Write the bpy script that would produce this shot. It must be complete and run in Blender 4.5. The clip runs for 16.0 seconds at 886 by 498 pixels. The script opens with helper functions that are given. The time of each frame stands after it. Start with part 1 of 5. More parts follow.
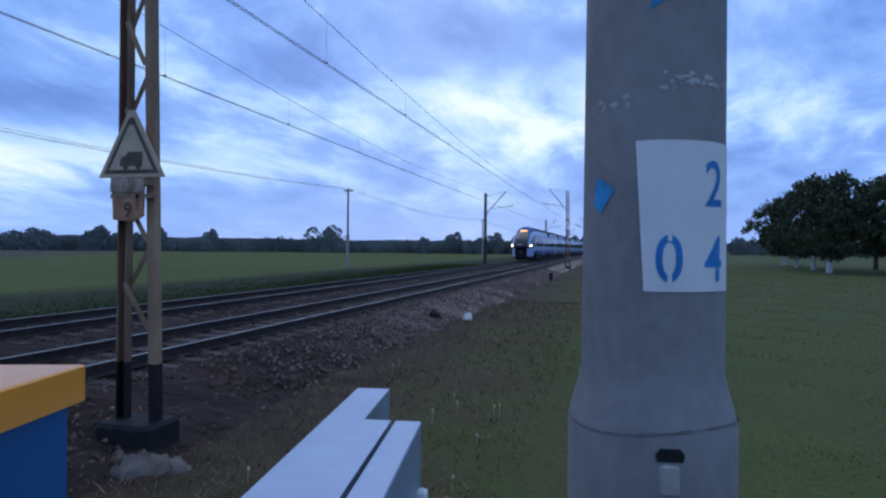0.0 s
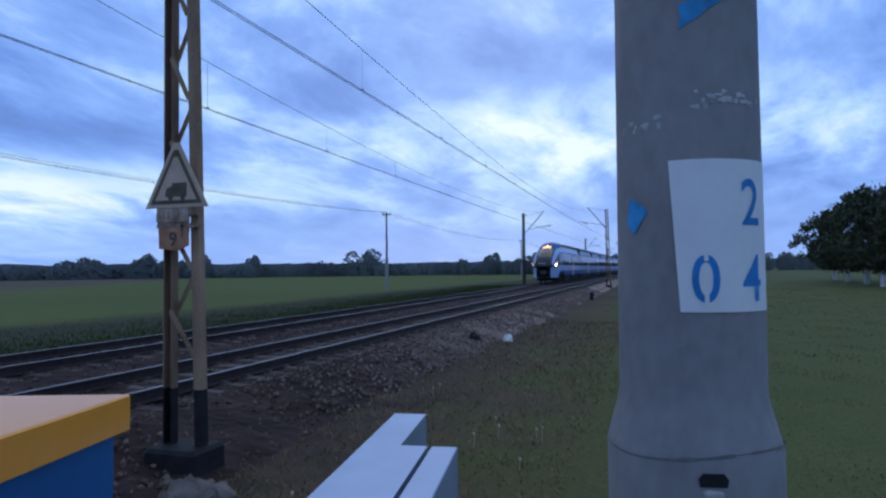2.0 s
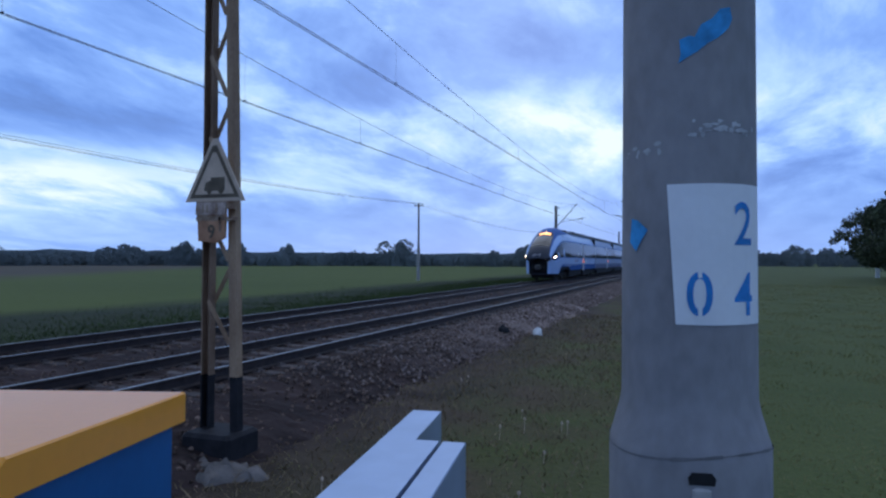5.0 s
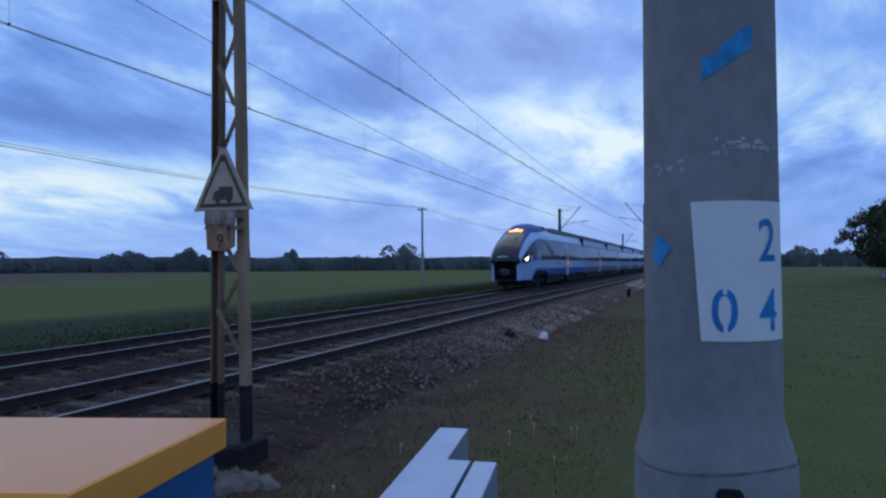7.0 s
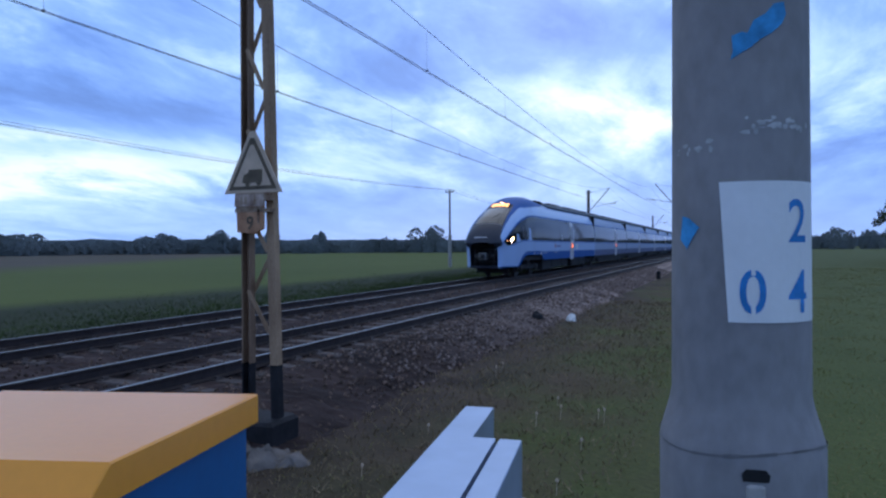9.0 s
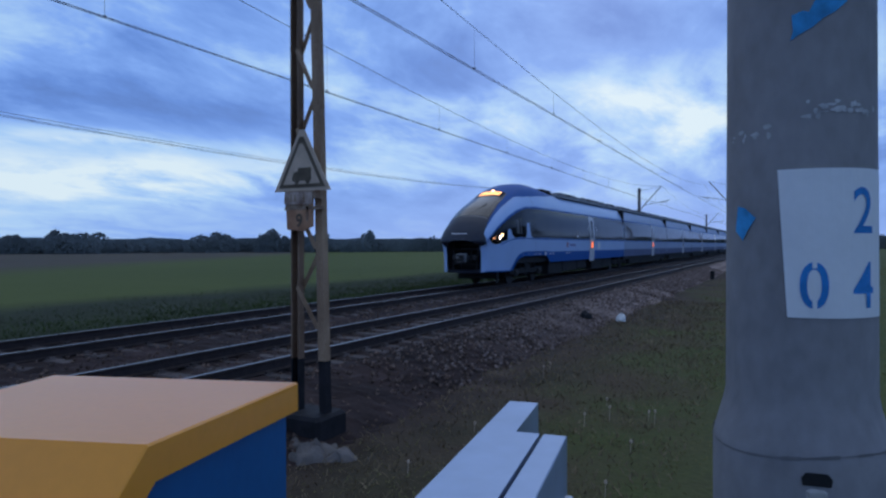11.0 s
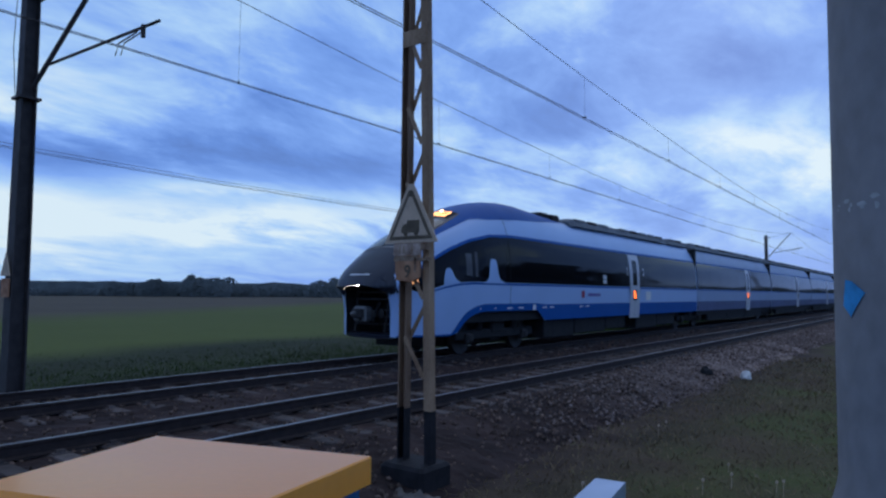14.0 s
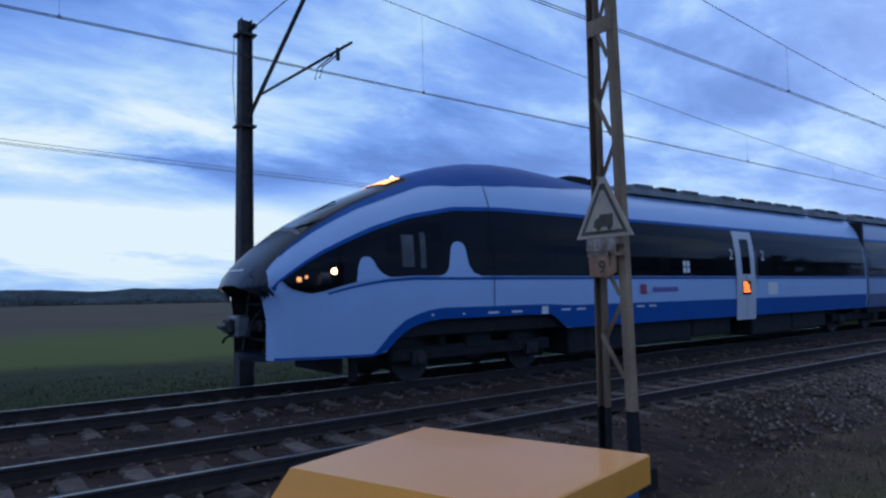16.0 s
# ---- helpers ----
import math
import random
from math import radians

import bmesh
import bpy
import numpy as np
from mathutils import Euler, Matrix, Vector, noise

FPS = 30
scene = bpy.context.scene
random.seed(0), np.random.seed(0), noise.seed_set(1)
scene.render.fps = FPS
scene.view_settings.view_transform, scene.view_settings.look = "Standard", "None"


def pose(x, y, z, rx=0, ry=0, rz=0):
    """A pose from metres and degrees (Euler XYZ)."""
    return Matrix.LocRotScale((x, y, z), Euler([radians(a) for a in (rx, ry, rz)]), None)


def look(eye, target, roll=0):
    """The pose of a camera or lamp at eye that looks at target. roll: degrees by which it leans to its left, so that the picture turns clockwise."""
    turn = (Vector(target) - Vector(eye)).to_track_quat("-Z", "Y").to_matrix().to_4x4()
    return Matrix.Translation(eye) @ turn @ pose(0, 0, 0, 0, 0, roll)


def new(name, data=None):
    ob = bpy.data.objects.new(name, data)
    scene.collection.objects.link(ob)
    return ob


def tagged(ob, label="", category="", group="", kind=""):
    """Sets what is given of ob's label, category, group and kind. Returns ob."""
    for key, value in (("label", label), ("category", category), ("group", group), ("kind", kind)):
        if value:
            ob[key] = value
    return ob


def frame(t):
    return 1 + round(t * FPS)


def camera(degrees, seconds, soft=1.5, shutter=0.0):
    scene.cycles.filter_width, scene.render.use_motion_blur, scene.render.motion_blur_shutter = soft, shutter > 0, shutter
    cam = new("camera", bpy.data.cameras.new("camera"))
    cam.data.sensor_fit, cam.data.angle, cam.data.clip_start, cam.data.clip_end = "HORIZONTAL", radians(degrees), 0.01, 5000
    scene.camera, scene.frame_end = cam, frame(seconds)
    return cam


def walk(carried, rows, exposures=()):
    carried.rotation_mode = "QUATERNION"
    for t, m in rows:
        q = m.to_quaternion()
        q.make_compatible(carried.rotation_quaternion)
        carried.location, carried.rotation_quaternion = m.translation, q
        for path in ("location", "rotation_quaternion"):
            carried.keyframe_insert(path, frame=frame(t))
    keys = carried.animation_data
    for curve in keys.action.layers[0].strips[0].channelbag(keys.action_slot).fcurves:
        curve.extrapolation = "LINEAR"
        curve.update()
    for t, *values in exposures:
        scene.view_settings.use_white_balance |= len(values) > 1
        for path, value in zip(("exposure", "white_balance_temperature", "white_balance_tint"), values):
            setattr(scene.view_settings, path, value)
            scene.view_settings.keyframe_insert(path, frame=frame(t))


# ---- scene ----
cam = camera(67.4, 16.0, soft=2.4)

PATH = [
    (0, (1.646, -0.769, 2.035), (1.147, 1.168, 2.032), 0.6),
    (0.5, (1.669, -0.738, 2.06), (1.136, 1.185, 2.188), 1.1),
    (1, (1.663, -0.73, 2.049), (1.142, 1.198, 2.15), 0.5),
    (1.5, (1.649, -0.739, 2.046), (1.05, 1.169, 2.096), -0.0),
    (2, (1.66, -0.777, 2.042), (1.05, 1.126, 2.104), -0.6),
    (2.5, (1.71, -0.774, 2.061), (1.137, 1.142, 2.059), -1.4),
    (3, (1.82, -0.781, 2.095), (1.232, 1.131, 2.077), 0.2),
    (3.5, (1.759, -0.852, 2.089), (1.133, 1.047, 2.081), 0.9),
    (4, (1.739, -0.873, 2.096), (1.065, 1.01, 2.099), 1.8),
    (4.5, (1.742, -0.886, 2.085), (1.05, 0.991, 2.11), 0.8),
    (7, (1.697, -0.932, 2.124), (0.986, 0.937, 2.17), -0.3),
    (7.5, (1.688, -0.933, 2.121), (0.937, 0.921, 2.117), 1.9),
    (8, (1.685, -0.939, 2.111), (0.893, 0.897, 2.075), 1.5),
    (8.5, (1.701, -0.936, 2.112), (0.9, 0.895, 2.053), 0.1),
    (9, (1.705, -0.943, 2.121), (0.917, 0.895, 2.114), -0.3),
    (11.5, (1.703, -0.912, 2.101), (0.752, 0.848, 2.076), 0.0),
    (12, (1.714, -0.918, 2.101), (0.742, 0.828, 2.019), -0.4),
    (12.5, (1.708, -0.916, 2.114), (0.713, 0.819, 2.092), -1.4),
    (13, (1.71, -0.908, 2.122), (0.684, 0.807, 2.199), -1.2),
    (13.5, (1.767, -0.884, 2.148), (0.663, 0.779, 2.27), -0.1),
    (14, (1.769, -0.899, 2.155), (0.571, 0.697, 2.286), 0.5),
    (14.5, (1.722, -0.928, 2.156), (0.445, 0.607, 2.28), 0.3),
    (15, (1.668, -0.946, 2.142), (0.311, 0.519, 2.252), -0.4),
    (15.5, (1.638, -0.963, 2.127), (0.156, 0.378, 2.209), -1.4),
    (16, (1.652, -0.975, 2.144), (0.071, 0.243, 2.274), -1.0),
]
walk(cam, [(t, look(eye, goal, roll)) for t, eye, goal, roll in PATH],
     exposures=[(0.0, 0.15, 6400, 10), (0.5, 0.19, 6450, 10), (1.0, 0.02, 6350, 10), (1.5, 0.02, 6300, 10), (2.0, 0.12, 6400, 10), (2.5, 0.15, 6420, 10), (3.0, 0.25, 6550, 10), (3.5, 0.27, 6600, 10), (4.0, 0.3, 6600, 10), (4.5, 0.25, 6500, 10), (7.0, -0.05, 6300, 10), (7.5, 0.0, 6300, 10), (8.0, 0.22, 6500, 10), (8.5, 0.3, 6500, 10), (9.0, 0.36, 6500, 10), (11.5, -0.15, 6300, 10), (12.0, 0.28, 6500, 10), (12.5, 0.33, 6500, 10), (13.0, 0.15, 6500, 10), (13.5, 0.0, 6250, 10), (14.5, -0.12, 6250, 10), (16.0, 0.02, 6380, 10)])

# ---- world and light ----
world = bpy.data.worlds.new("dusk_sky")
scene.world = world
world.use_nodes = True
wt = world.node_tree
wt.nodes.clear()


def wnode(kind, **props):
    n = wt.nodes.new(kind)
    for k, v in props.items():
        n.inputs[k].default_value = v
    return n


def wmath(op, a, b=None, c=None):
    n = wt.nodes.new("ShaderNodeMath")
    n.operation = op
    for i, v in enumerate((a, b, c)):
        if v is None:
            continue
        if isinstance(v, (int, float)):
            n.inputs[i].default_value = v
        else:
            wt.links.new(v, n.inputs[i])
    return n.outputs[0]


coord = wt.nodes.new("ShaderNodeTexCoord").outputs["Generated"]
sep = wt.nodes.new("ShaderNodeSeparateXYZ")
wt.links.new(coord, sep.inputs[0])
dx, dy, dz = sep.outputs
den = wmath("ADD", wmath("MAXIMUM", dz, 0.0), 0.20)
flat = wt.nodes.new("ShaderNodeCombineXYZ")
wt.links.new(wmath("DIVIDE", dx, den), flat.inputs[0])
wt.links.new(wmath("DIVIDE", dy, den), flat.inputs[1])


def wnoise(scale, detail, rough, shift):
    m = wt.nodes.new("ShaderNodeMapping")
    m.inputs["Location"].default_value = shift
    m.inputs["Rotation"].default_value = (0, 0, 0.5)
    m.inputs["Scale"].default_value = (scale, scale * 0.6, 1)
    wt.links.new(flat.outputs[0], m.inputs[0])
    n = wt.nodes.new("ShaderNodeTexNoise")
    n.inputs["Scale"].default_value = 1
    n.inputs["Detail"].default_value = detail
    n.inputs["Roughness"].default_value = rough
    n.inputs["Distortion"].default_value = 0.35
    wt.links.new(m.outputs[0], n.inputs["Vector"])
    return n.outputs[0]


big, fine = wnoise(0.9, 6, 0.58, (3.1, 1.7, 0)), wnoise(2.8, 7, 0.62, (0.4, 7.7, 0))
cover = wmath("ADD", wmath("MULTIPLY", wmath("SUBTRACT", big, 0.5), 1.2), wmath("MULTIPLY", wmath("SUBTRACT", fine, 0.5), 1.1))
calm = wt.nodes.new("ShaderNodeMapRange")
calm.inputs["From Min"].default_value, calm.inputs["From Max"].default_value, calm.inputs["To Min"].default_value = 0.03, 0.15, 0.22
wt.links.new(dz, calm.inputs["Value"])
cover = wmath("MULTIPLY", cover, calm.outputs[0])
cover = wmath("ADD", cover, wmath("ADD", 0.55, wmath("MULTIPLY", wmath("EXPONENT", wmath("MULTIPLY", wmath("MAXIMUM", dz, 0.0), -14)), 0.03)))
# openings and thick banks of the cloud deck: centre, half widths across and up, depth
BANKS = [(-0.24, 0.95, 0.205, 0.26, 0.07, 0.22), (-0.08, 0.97, 0.235, 0.20, 0.045, 0.16), (0.16, 0.965, 0.20, 0.25, 0.06, 0.20),
         (-0.74, 0.65, 0.112, 0.22, 0.032, 0.40), (-0.80, 0.59, 0.150, 0.16, 0.016, 0.30), (-0.985, 0.12, 0.092, 0.38, 0.044, 0.72), (-0.96, 0.25, 0.035, 0.42, 0.04, 0.22), (-0.96, 0.2, 0.25, 0.30, 0.075, 0.40), (-0.80, 0.52, 0.33, 0.3, 0.10, 0.10),
         (-0.72, 0.63, 0.27, 0.32, 0.10, -0.06), (-0.90, 0.40, 0.17, 0.14, 0.03, -0.14)]
for bx, by, bz, across, up, depth in BANKS:
    ax = wmath("POWER", wmath("DIVIDE", wmath("SUBTRACT", dx, bx), across), 2)
    ay = wmath("POWER", wmath("DIVIDE", wmath("SUBTRACT", dy, by), across), 2)
    az = wmath("POWER", wmath("DIVIDE", wmath("SUBTRACT", wmath("ADD", dz, wmath("MULTIPLY", wmath("SUBTRACT", fine, 0.5), 0.10)), bz), up), 2)
    r2 = wmath("ADD", wmath("ADD", ax, ay), az)
    cover = wmath("ADD", cover, wmath("MULTIPLY", wmath("EXPONENT", wmath("MULTIPLY", r2, -1)), depth))
ramp = wt.nodes.new("ShaderNodeValToRGB")
wt.links.new(cover, ramp.inputs[0])
els = ramp.color_ramp.elements
els[0].position, els[0].color = 0.10, (0.095, 0.185, 0.48, 1)
els[1].position, els[1].color = 0.98, (0.78, 0.92, 1.0, 1)
for p, c in ((0.40, (0.148, 0.30, 0.76, 1)), (0.58, (0.235, 0.43, 0.94, 1)), (0.76, (0.44, 0.67, 1.0, 1))):
    e = els.new(p)
    e.color = c
# the deck overhead is paler and brighter than the rim of the sky
over = wt.nodes.new("ShaderNodeMapRange")
over.interpolation_type = "SMOOTHSTEP"
over.inputs["From Min"].default_value, over.inputs["From Max"].default_value = 0.42, 0.85
wt.links.new(dz, over.inputs["Value"])
deck = wt.nodes.new("ShaderNodeMix")
deck.data_type = "RGBA"
wt.links.new(over.outputs[0], deck.inputs[0])
wt.links.new(ramp.outputs[0], deck.inputs[6])
deck.inputs[7].default_value = (0.275, 0.375, 0.59, 1)
sky = wt.nodes.new("ShaderNodeTexSky")
sky.sky_type = "NISHITA"
sky.sun_disc = False
sky.sun_elevation, sky.sun_rotation = radians(25), radians(-14)
back_a, back_b, both, wout = (wt.nodes.new(k) for k in ("ShaderNodeBackground", "ShaderNodeBackground", "ShaderNodeAddShader", "ShaderNodeOutputWorld"))
back_a.inputs[1].default_value = 0.93
back_b.inputs[1].default_value = 0.004
wt.links.new(deck.outputs[2], back_a.inputs[0])
wt.links.new(sky.outputs[0], back_b.inputs[0])
wt.links.new(back_a.outputs[0], both.inputs[0])
wt.links.new(back_b.outputs[0], both.inputs[1])
wt.links.new(both.outputs[0], wout.inputs[0])
sun = new("sun", bpy.data.lights.new("sun", "SUN"))
sun.data.energy, sun.data.angle, sun.data.color = 0.3, radians(50), (0.92, 0.95, 1.0)
sun.matrix_world = look((0, 0, 40), (8, -30, 0))


# ---- materials ----
def mat(name, color, rough=0.7, metal=0.0, vary=0.25, scale=6.0, bump=0.15, tint=None, fine=60.0, rand=0.0, island=0.0, stretch=(1, 1, 1), coat=0.0):
    m = bpy.data.materials.new(name)
    m.use_nodes = True
    nt = m.node_tree
    b = nt.nodes["Principled BSDF"]
    tc = nt.nodes.new("ShaderNodeTexCoord")
    mp = nt.nodes.new("ShaderNodeMapping")
    mp.inputs["Scale"].default_value = stretch
    nt.links.new(tc.outputs["Object"], mp.inputs[0])
    n1, n2 = nt.nodes.new("ShaderNodeTexNoise"), nt.nodes.new("ShaderNodeTexNoise")
    for n, sc in ((n1, scale), (n2, fine)):
        n.inputs["Scale"].default_value, n.inputs["Detail"].default_value = sc, 5
        nt.links.new(mp.outputs[0], n.inputs["Vector"])
    add = nt.nodes.new("ShaderNodeMath")
    add.operation = "MULTIPLY_ADD"
    add.inputs[1].default_value = 0.4
    nt.links.new(n2.outputs[0], add.inputs[0])
    nt.links.new(n1.outputs[0], add.inputs[2])
    r = nt.nodes.new("ShaderNodeValToRGB")
    dark = tuple(c * (1 - vary) for c in color)
    light = tint or tuple(min(1, c * (1 + vary)) for c in color)
    r.color_ramp.elements[0].position, r.color_ramp.elements[0].color = 0.45, (*dark, 1)
    r.color_ramp.elements[1].position, r.color_ramp.elements[1].color = 0.92, (*light, 1)
    nt.links.new(add.outputs[0], r.inputs[0])
    out = r.outputs[0]
    if rand or island:
        src = nt.nodes.new("ShaderNodeObjectInfo").outputs["Random"] if rand else nt.nodes.new("ShaderNodeNewGeometry").outputs["Random Per Island"]
        mr = nt.nodes.new("ShaderNodeMapRange")
        a = rand or island
        mr.inputs["To Min"].default_value, mr.inputs["To Max"].default_value = 1 - a, 1 + a
        nt.links.new(src, mr.inputs[0])
        hs = nt.nodes.new("ShaderNodeHueSaturation")
        nt.links.new(out, hs.inputs["Color"])
        nt.links.new(mr.outputs[0], hs.inputs["Value"])
        out = hs.outputs[0]
    nt.links.new(out, b.inputs["Base Color"])
    b.inputs["Roughness"].default_value, b.inputs["Metallic"].default_value = rough, metal
    b.inputs["Coat Weight"].default_value = coat
    if bump:
        bp = nt.nodes.new("ShaderNodeBump")
        bp.inputs["Strength"].default_value, bp.inputs["Distance"].default_value = bump, 0.02
        nt.links.new(add.outputs[0], bp.inputs["Height"])
        nt.links.new(bp.outputs[0], b.inputs["Normal"])
    return m


def glow(name, color, strength):
    m = bpy.data.materials.new(name)
    m.use_nodes = True
    b = m.node_tree.nodes["Principled BSDF"]
    b.inputs["Base Color"].default_value = (0.02, 0.02, 0.02, 1)
    b.inputs["Emission Color"].default_value, b.inputs["Emission Strength"].default_value = (*color, 1), strength
    return m


M_CONC = mat("weathered_concrete", (0.25, 0.228, 0.222), 0.9, 0, 0.32, 2.4, 0.18, fine=30, stretch=(1, 1, 0.6))
# pole concrete darkened for the faint shadow line at the collar joint
M_SEAM = mat("shaded_concrete_joint", (0.195, 0.178, 0.172), 0.95, 0, 0.3, 9, 0.2)
M_CONC_L = mat("pale_concrete", (0.34, 0.31, 0.28), 0.9, 0, 0.3, 4.0, 0.35)
M_SLEEPER = mat("sleeper_concrete", (0.105, 0.083, 0.073), 0.9, 0, 0.45, 5.0, 0.3, rand=0.3)
M_FOOT = mat("foundation_concrete", (0.135, 0.112, 0.095), 0.95, 0, 0.5, 4.0, 0.6)
M_BLACK = mat("black_tar_paint", (0.020, 0.018, 0.019), 0.75, 0, 0.4, 8, 0.3)
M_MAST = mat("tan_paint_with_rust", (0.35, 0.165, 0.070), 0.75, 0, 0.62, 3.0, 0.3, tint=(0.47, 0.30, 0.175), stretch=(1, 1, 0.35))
# same rusty mast paint, darkened for the shade inside the left channel
M_MAST_SHADED = mat("shaded_rusted_paint", (0.20, 0.095, 0.048), 0.8, 0, 0.5, 3.0, 0.3, tint=(0.33, 0.205, 0.125), stretch=(1, 1, 0.35))
M_RUST = mat("rust", (0.26, 0.09, 0.03), 0.85, 0, 0.5, 9, 0.4, tint=(0.42, 0.30, 0.2))
M_DSTEEL = mat("dark_weathered_steel", (0.055, 0.045, 0.042), 0.7, 0.2, 0.35, 5, 0.2)
M_RAIL = mat("rusty_rail_side", (0.036, 0.022, 0.018), 0.75, 0.2, 0.4, 7, 0.3)
M_RAILTOP = mat("polished_rail_head", (0.22, 0.21, 0.21), 0.40, 0.9, 0.15, 5, 0.05, stretch=(8, 0.3, 1))
M_BALLAST = mat("ballast", (0.034, 0.020, 0.017), 0.95, 0, 0.6, 1.1, 1.0, tint=(0.066, 0.041, 0.035), fine=16)
M_STONE = mat("crushed_stone", (0.128, 0.084, 0.062), 0.95, 0, 0.4, 9, 0.5, island=0.6)
M_STONE2 = mat("fresh_pale_stone", (0.21, 0.152, 0.124), 0.95, 0, 0.35, 9, 0.5, island=0.4)
M_WSTONE = mat("pale_stone", (0.75, 0.72, 0.66), 0.9, 0, 0.15, 8, 0.4)
M_YELLOW = mat("yellow_enamel", (0.92, 0.325, 0.020), 0.32, 0, 0.06, 1.5, 0.03, coat=0.18)
M_BLUE = mat("blue_enamel", (0.003, 0.105, 0.27), 0.45, 0, 0.12, 2.5, 0.03, coat=0.2)
M_GALV = mat("galvanised_steel", (0.39, 0.46, 0.58), 0.42, 0.6, 0.10, 5, 0.05, fine=25)
M_ENDCAP = mat("dull_zinc_end", (0.30, 0.30, 0.30), 0.6, 0.3, 0.25, 12, 0.1)
M_PLATE = mat("white_paint_plate", (0.78, 0.76, 0.74), 0.7, 0, 0.05, 7, 0.1)
M_DIGIT = mat("blue_stencil_paint", (0.02, 0.20, 0.50), 0.7, 0, 0.2, 15, 0.1)
M_BPAINT = mat("light_blue_spray_paint", (0.035, 0.27, 0.53), 0.8, 0, 0.45, 16, 0.0)
M_CHALK = mat("pale_mineral_stain", (0.46, 0.44, 0.43), 0.95, 0, 0.4, 14, 0.0)
M_SIGN = mat("faded_cream_sign_face", (0.55, 0.40, 0.275), 0.7, 0, 0.2, 5, 0.1)
M_SIGNB = mat("faded_brown_sign_print", (0.12, 0.085, 0.05), 0.75, 0, 0.3, 8, 0.1)
M_SIGN2 = mat("rusted_pinkish_plate", (0.42, 0.16, 0.065), 0.8, 0, 0.4, 6, 0.2, tint=(0.54, 0.28, 0.15))
M_SIGN3 = mat("stained_pale_plate", (0.36, 0.20, 0.13), 0.8, 0, 0.5, 9, 0.1, tint=(0.58, 0.43, 0.34))
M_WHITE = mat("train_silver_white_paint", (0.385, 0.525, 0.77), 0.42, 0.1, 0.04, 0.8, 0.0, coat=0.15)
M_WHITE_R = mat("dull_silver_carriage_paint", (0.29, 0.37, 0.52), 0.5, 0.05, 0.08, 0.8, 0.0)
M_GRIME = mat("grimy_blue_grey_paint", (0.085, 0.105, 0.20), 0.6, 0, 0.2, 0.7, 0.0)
M_TBLUE = mat("train_navy_blue_paint", (0.008, 0.090, 0.32), 0.5, 0, 0.08, 1, 0.0)
M_TGLASS = mat("tinted_window_glass", (0.006, 0.006, 0.008), 0.05, 0, 0.2, 1, 0.0)
M_WSCREEN = mat("windscreen_glass", (0.010, 0.011, 0.014), 0.06, 0, 0.2, 1, 0.0, coat=0.2)
M_BAND = mat("dark_window_band", (0.009, 0.009, 0.012), 0.09, 0, 0.2, 1, 0.0)
M_DIM = mat("dim_cab_interior", (0.075, 0.075, 0.08), 0.6, 0, 0.5, 3, 0.0)
M_MASK = mat("charcoal_front_mask", (0.030, 0.033, 0.046), 0.30, 0, 0.15, 2, 0.0)
M_TROOF = mat("grey_roof_equipment", (0.13, 0.145, 0.16), 0.7, 0, 0.3, 3, 0.2)
M_UNDER = mat("dirty_underframe", (0.013, 0.012, 0.012), 0.85, 0.1, 0.5, 5, 0.2)
M_TMETAL = mat("worn_steel", (0.20, 0.195, 0.19), 0.5, 0.6, 0.3, 6, 0.1)
M_WHEEL = mat("grimy_wheel_steel", (0.034, 0.030, 0.028), 0.6, 0.4, 0.5, 8, 0.2)
M_DOOR = mat("train_door_grey_paint", (0.58, 0.58, 0.60), 0.4, 0, 0.06, 2, 0.0)
M_LAMP = glow("headlamp", (1.0, 0.56, 0.26), 9.0)
M_BEAM = glow("beam_lamp", (1.0, 0.80, 0.62), 60.0)
# dim emission that imitates the amber reflection in the headlamp glass
M_LAMP_GLOW = glow("amber_reflection_glow", (1.0, 0.42, 0.17), 1.3)
M_AMBER = glow("amber_display", (1.0, 0.46, 0.15), 3.2)
M_LED = glow("orange_red_led", (1.0, 0.17, 0.03), 3.2)
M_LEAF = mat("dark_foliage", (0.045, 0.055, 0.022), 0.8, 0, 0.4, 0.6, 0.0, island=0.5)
# distance haze is mixed into this foliage colour: paler and greyer than near leaves
M_LEAF_HAZED = mat("hazed_far_foliage", (0.145, 0.160, 0.150), 0.95, 0, 0.3, 0.05, 0.0, island=0.1)
M_BARK = mat("bark", (0.08, 0.06, 0.045), 0.95, 0, 0.4, 8, 0.6)
M_LIME = mat("limewashed_bark", (0.62, 0.60, 0.56), 0.95, 0, 0.2, 6, 0.4)
M_WOOD = mat("grey_weathered_wood", (0.10, 0.085, 0.075), 0.9, 0, 0.3, 5, 0.3)
M_BLADE = mat("grass_blades", (0.190, 0.205, 0.056), 0.8, 0, 0.25, 0.5, 0.0, tint=(0.29, 0.225, 0.098), island=0.12)
M_DRY = mat("dry_weeds", (0.185, 0.125, 0.070), 0.9, 0, 0.35, 0.9, 0.0, tint=(0.28, 0.20, 0.11), island=0.5)
M_VERGE = mat("tall_verge_grass", (0.038, 0.060, 0.010), 0.85, 0, 0.35, 0.4, 0.0, island=0.45)
M_WIRE = mat("dark_copper_wire", (0.03, 0.03, 0.035), 0.6, 0.5, 0.2, 5, 0.0)


